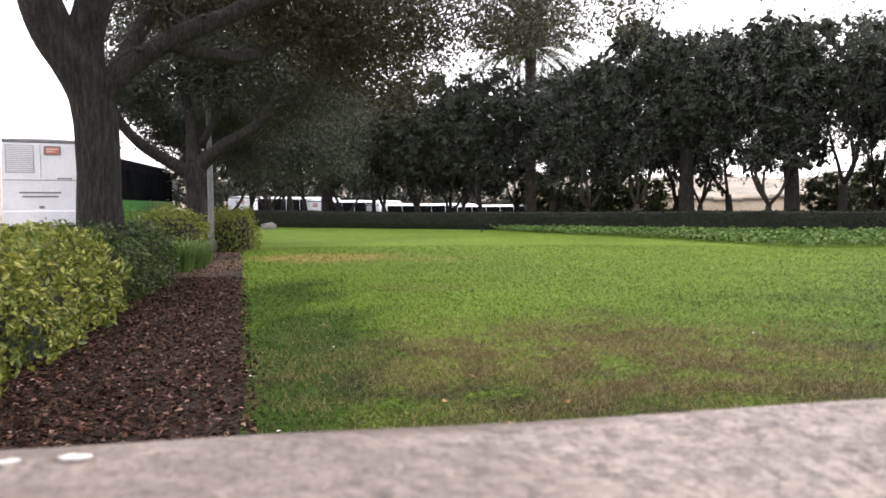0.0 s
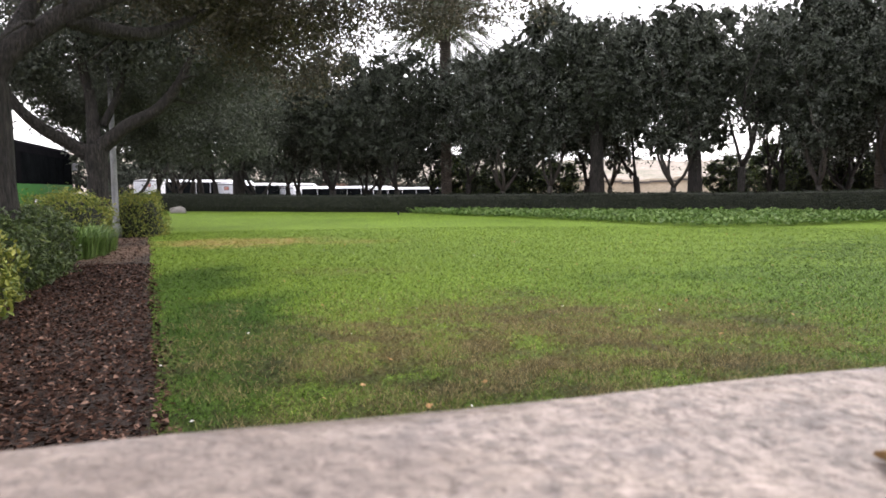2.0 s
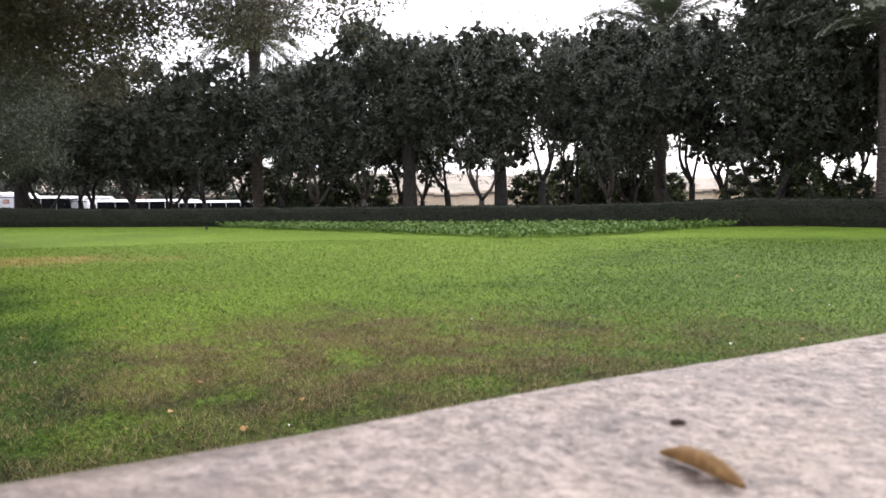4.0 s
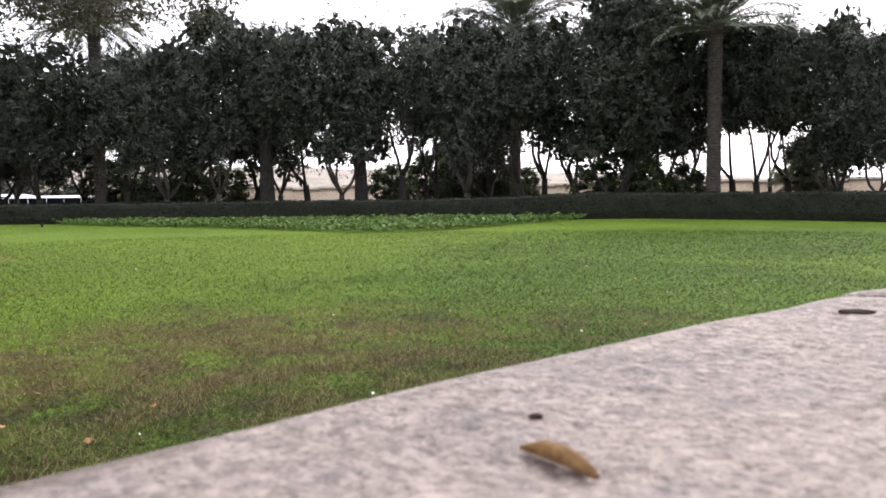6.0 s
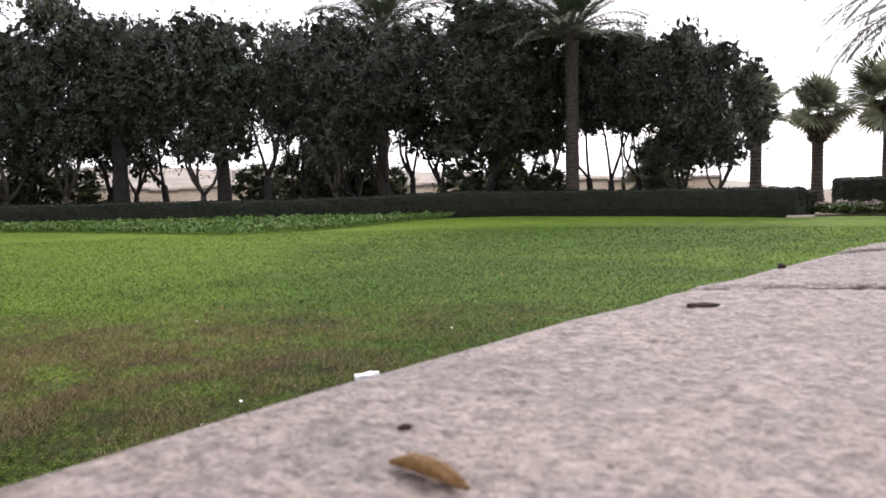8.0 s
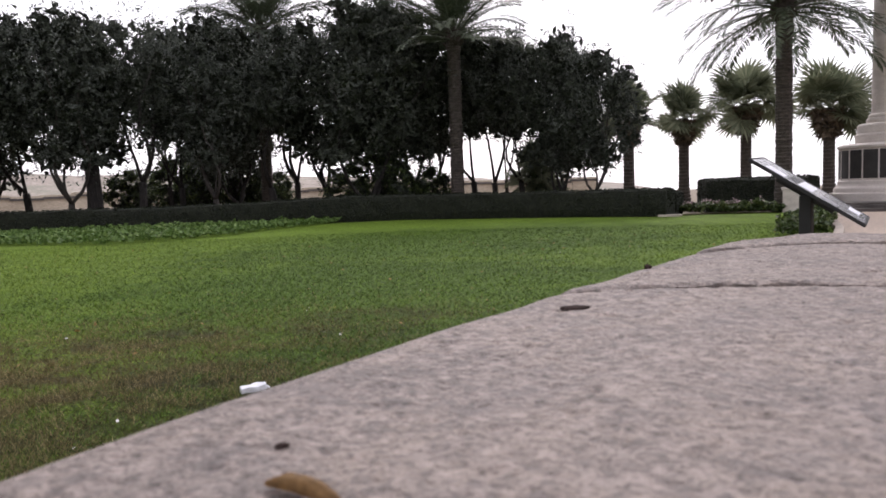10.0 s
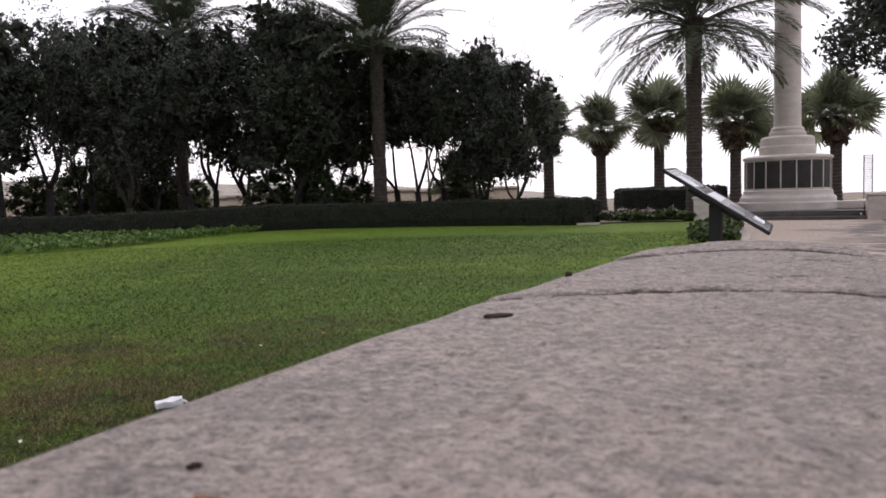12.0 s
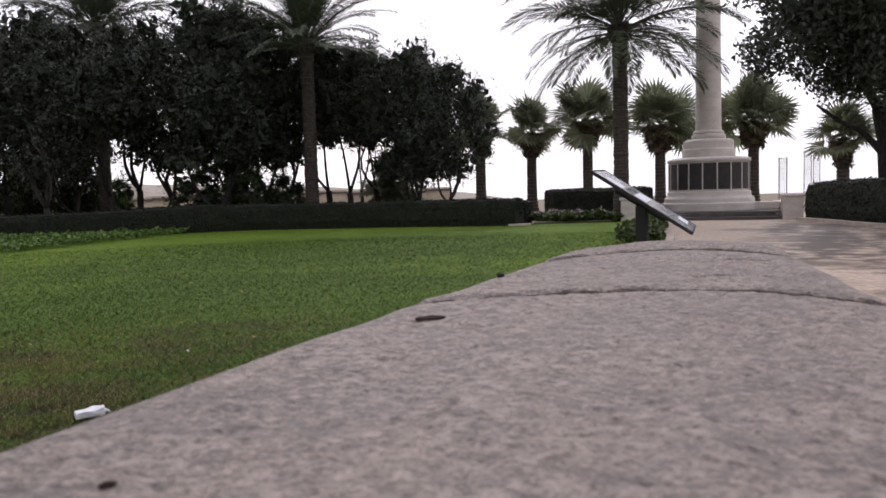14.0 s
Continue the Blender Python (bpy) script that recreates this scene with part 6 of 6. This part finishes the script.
for az, d, heading, lower in ((15.35, 63.0, -31.0, M_BUS_WHITE), (9.98, 66.0, -33.0, M_BUS_WHITE), (5.45, 69.0, -52.0, M_BUS_GREY), (1.1, 73.0, -60.0, M_BUS_WHITE)):
    bus(az, d, heading, M_BUS_WHITE, lower, "white bus parked in the yard behind the hedge", height=2.95, z=-yard_drop(az, d) + 0.006)



# ---- lamp post, rock, distance ----
def lamp_post(az, d, top):
    t = root("street_lamp", Matrix.Translation(polar(az, d)) @ Matrix.Rotation(radians(az), 4, "Z"), "grey steel lamp post with a flat head", "street lamp")
    bm = bmesh.new()
    lathe(bm, [(0.11, 0), (0.11, 0.25), (0.07, 0.3), (0.065, 1.2), (0.05, top)], 16)
    part("pole", bm, M_STEEL, t, smooth=True)
    block("arm", (-0.3, 0.04, -0.03, 0.03, top - 0.02, top + 0.03), M_STEEL, t, 0.01)
    block("lamp_head", (-0.62, -0.12, -0.14, 0.14, top + 0.03, top + 0.13), M_LAMP, t, 0.03)


lamp_post(17.35, 17.7, 3.74)


def rock(centre, size, seed):
    bm = bmesh.new()
    bmesh.ops.create_icosphere(bm, subdivisions=3, radius=1.0)
    for v in bm.verts:
        k = 1 + 0.3 * noise.noise(v.co * 1.4 + Vector((seed, 0, 0))) + 0.08 * noise.noise(v.co * 5)
        v.co = Vector((v.co.x * size * k, v.co.y * size * 0.7 * k, max(-0.02, v.co.z * size * 0.55 * k + size * 0.2)))
    ob = part("rock", bm, M_ROCK, None, smooth=True)
    ob.matrix_basis = Matrix.Translation(centre)
    tagged(ob, "weathered grey rock at the foot of the hedge", "rock")


rock(polar(13.2, 36.5), 0.42, 3)
slab = block("stone_slab", (-0.36, 0.36, -0.16, 0.16, -0.01, 0.07), M_KERB, None, 0.015)
slab.matrix_basis = Matrix.Translation(polar(-67.2, 23.9)) @ Matrix.Rotation(radians(-67), 4, "Z")
tagged(slab, "low pale stone slab at the lawn's edge", "stone slab")


def hill():
    """A bare hillside with terrace walls, far beyond the trees."""
    azs = np.arange(40, -67, -1.0)
    top = np.interp(-azs, [-40, -14, -5, 10, 22, 40, 52, 60, 64, 66], [3.2, 2.7, 2.6, 2.3, 1.95, 1.45, 0.95, 0.55, 0.1, -0.3])
    bm = bmesh.new()
    rows = []
    for j, r in enumerate((150, 190, 230, 270, 310, 360, 420)):
        row = []
        for a, e in zip(azs, top):
            h = 310 * math.tan(radians(e)) + 1.0
            s = min(1.0, j / 4)
            z = -1.0 + (h + 1.0) * (s * s * (3 - 2 * s)) + 0.8 * noise.noise(Vector((a * 0.3, j * 1.7, 0))) * (j > 0)
            row.append(bm.verts.new(polar(a, r, z - (6 if j == 6 else 0))))
        rows.append(row)
    for a, b in zip(rows, rows[1:]):
        for k in range(len(azs) - 1):
            bm.faces.new((a[k], a[k + 1], b[k + 1], b[k]))
    tagged(part("hillside", bm, M_HILL, None, smooth=True), "bare pale hillside in the distance", "hillside", kind="structure")
    wall = root("wall_rampart", Matrix(), "long pale rampart wall below the hillside", "wall", kind="structure")
    for k, a in enumerate(np.arange(8, -62, -2.0)):
        p, q = polar(a, 150), polar(a - 2.0, 150)
        h = 1.0 + 150 * math.tan(radians(0.62 + 0.1 * math.sin(a * 0.7)))
        bm = bmesh.new()
        vs = []
        for off in (Vector((0, 0, 0)), Vector((0, 2.0, 0))):
            vs.append([bm.verts.new(p + off + Vector((0, 0, -1))), bm.verts.new(q + off + Vector((0, 0, -1))), bm.verts.new(q + off + Vector((0, 0, h))), bm.verts.new(p + off + Vector((0, 0, h)))])
        bm.faces.new(vs[0])
        bm.faces.new(vs[1][::-1])
        for i in range(4):
            j = (i + 1) % 4
            bm.faces.new((vs[0][i], vs[1][i], vs[1][j], vs[0][j]))
        bay = part("wall_bay", bm, M_RAMPART, wall)
        mid, way = (p + q) / 2, (q - p).normalized()
        course = block("string_course", (-2.7, 2.7, -0.35, 0.1, h - 0.75, h - 0.35), M_STEP, bay, label="dark weathered string course")
        course.matrix_basis = Matrix.Translation(mid) @ Matrix.Rotation(math.atan2(way.y, way.x), 4, "Z")


hill()
low = root("wall_yard", Matrix(), "low red-brown wall at the bus yard", "wall", kind="structure")
for k in range(3):
    w = block("wall_panel", (-1.9, 1.9, -0.15, 0.15, -2.4, 1.75), M_TILE, low, 0.03)
    w.matrix_basis = Matrix.Translation(polar(8.3 - 3.2 * k, 88)) @ Matrix.Rotation(radians(8), 4, "Z")


def lattice(az, d, el_top, width):
    """A far lattice leg of a harbour rig."""
    h = 1 + d * math.tan(radians(el_top))
    t = root("lattice_tower", Matrix.Translation(polar(az, d, -26)), "distant grey lattice tower", "tower", "harbour towers")
    w, h = width / 2, h + 26
    for x in (-w, w):
        for y in (-w, w):
            block("leg", (x - 0.1, x + 0.1, y - 0.1, y + 0.1, 0, h), M_LATTICE, t)
    n = 42
    bm = bmesh.new()
    for k in range(n):
        z = h - 0.62 * k - 0.3
        for q in (-w, w):
            box(bm, -w, w, q - 0.06, q + 0.06, z - 0.06, z + 0.06)
            box(bm, q - 0.06, q + 0.06, -w, w, z - 0.06, z + 0.06)
    part("lattice_bracing", bm, M_LATTICE, t)


lattice(-85.9, 300, 2.05, 2.6)
lattice(-87.45, 310, 2.45, 2.4)
lattice(-88.0, 330, 2.45, 2.4)


# ---- small things on the wall and the lawn ----
def ledge_at(dx, dy, lift=0.0):
    return Vector((dx, dy, 0.9 + lift))


def dry_leaf(p, q, label):
    """A curled, rolled-up dry leaf lying from p to q, its stalk at p."""
    p, q = Vector(p), Vector(q)
    way = (q - p)
    side = Vector((-way.y, way.x, 0)).normalized()
    bm = bmesh.new()
    n, rows = 14, []
    for i in range(n + 1):
        s = i / n
        w = 0.0007 + 0.0048 * math.sin(math.pi * min(1.0, 0.04 + 0.93 * s)) ** 0.7
        c = p + way * s + side * 0.0007 * math.sin(4 * s) + Vector((0, 0, w * 0.6))
        ring = []
        for k in range(11):
            a = radians(-60 + 300 * k / 10)
            rr = w * (1 + 0.25 * noise.noise(Vector((s * 6, k * 0.7, 3)))) * (1 - 0.035 * k)
            ring.append(bm.verts.new(c + side * rr * math.cos(a) + Vector((0, 0, 0.8 * rr * math.sin(a)))))
        rows.append(ring)
    for a, b in zip(rows, rows[1:]):
        for k in range(10):
            bm.faces.new((a[k], a[k + 1], b[k + 1], b[k]))
    bmesh.ops.solidify(bm, geom=bm.faces[:], thickness=0.0005)
    tagged(part("dry_leaf", bm, M_DRYLEAF), label, "leaf")


dry_leaf(ledge_at(0.1685, 0.2205, 0.0), ledge_at(0.1722, 0.1825, 0.0), "curled ochre dry leaf on the stone coping")


def crumb(centre, size, stretch, label, category, mat, seed, turn=0.0):
    bm = bmesh.new()
    bmesh.ops.create_icosphere(bm, subdivisions=3, radius=1.0)
    for v in bm.verts:
        k = 1 + 0.2 * noise.noise(v.co * 5 + Vector((seed, 0, 1))) + 0.4 * noise.noise(v.co * 1.6 + Vector((seed, 3, 0)))
        v.co = Vector((v.co.x * size * stretch[0] * k, v.co.y * size * stretch[1] * k, v.co.z * size * stretch[2] * k))
    ob = part("crumb", bm, mat, None, smooth=True)
    ob.name = ob.data.name = category.replace(" ", "_")
    ob.matrix_basis = Matrix.Translation(centre) @ Matrix.Rotation(radians(turn), 4, "Z")
    tagged(ob, label, category)


crumb(ledge_at(0.581, 0.325, 0.001), 0.013, (1.0, 0.75, 0.12), "flat dark scrap of bark on the stone", "bark scrap", M_DARKBIT, 1, -50)
crumb(wall_place(0.955, 0.255, 0.9015), 0.006, (1.0, 0.7, 0.7), "tiny dark pebble on the coping's rim", "pebble", M_DARKBIT, 2)
crumb(ledge_at(0.200, 0.252, 0.000), 0.0035, (1.0, 0.8, 0.3), "tiny dark seed on the stone", "seed", M_DARKBIT, 3)
crumb(ledge_at(-0.138, 0.255, 0.0), 0.006, (1.0, 0.5, 0.14), "white dried dropping on the coping's rim", "bird dropping", M_WHITESPOT, 4, 0)


crumb(ledge_at(-0.162, 0.252, -0.0005), 0.0042, (1.1, 0.6, 0.14), "white dried dropping on the coping's rim", "bird dropping", M_WHITESPOT, 6, 20)


def packet():
    """A crushed white paper carton on the grass, one flap bent open."""
    bm = bmesh.new()
    box(bm, -0.075, 0.075, -0.04, 0.04, 0.004, 0.052, 0.006)
    bmesh.ops.subdivide_edges(bm, edges=bm.edges[:], cuts=2, use_grid_fill=True)
    for v in bm.verts:
        w = noise.noise(Vector((v.co.x * 19, v.co.y * 19, 4))) * 0.5 + 0.5
        v.co.z = 0.006 + (v.co.z - 0.004) * (0.55 + 0.55 * w + 1.5 * v.co.x)
        v.co.y += 0.007 * noise.noise(v.co * 30)
    tube(bm, [(0.06, -0.02, 0.035), (0.085, -0.03, 0.03), (0.10, -0.025, 0.02)], [0.012, 0.010, 0.004], 6)
    ob = part("paper_carton", bm, M_PAPER)
    ob.matrix_basis = Matrix.Translation(polar(-35.3, 3.88, 0.006)) @ Matrix.Rotation(radians(-28), 4, "Z") @ Matrix.Scale(0.85, 4)
    tagged(ob, "crushed white paper carton lying on the grass", "litter")


packet()


def sprinkler(centre):
    """A small black sprinkler head standing out of the turf."""
    bm = lathe(bmesh.new(), [(0.035, -0.01), (0.035, 0.09), (0.055, 0.095), (0.055, 0.13), (0.03, 0.15)], 14)
    ob = part("sprinkler", bm, M_BLACK)
    ob.matrix_basis = Matrix.Translation(centre)
    tagged(ob, "small black sprinkler head in the lawn", "sprinkler")


sprinkler(polar(-3.0, 28.5))
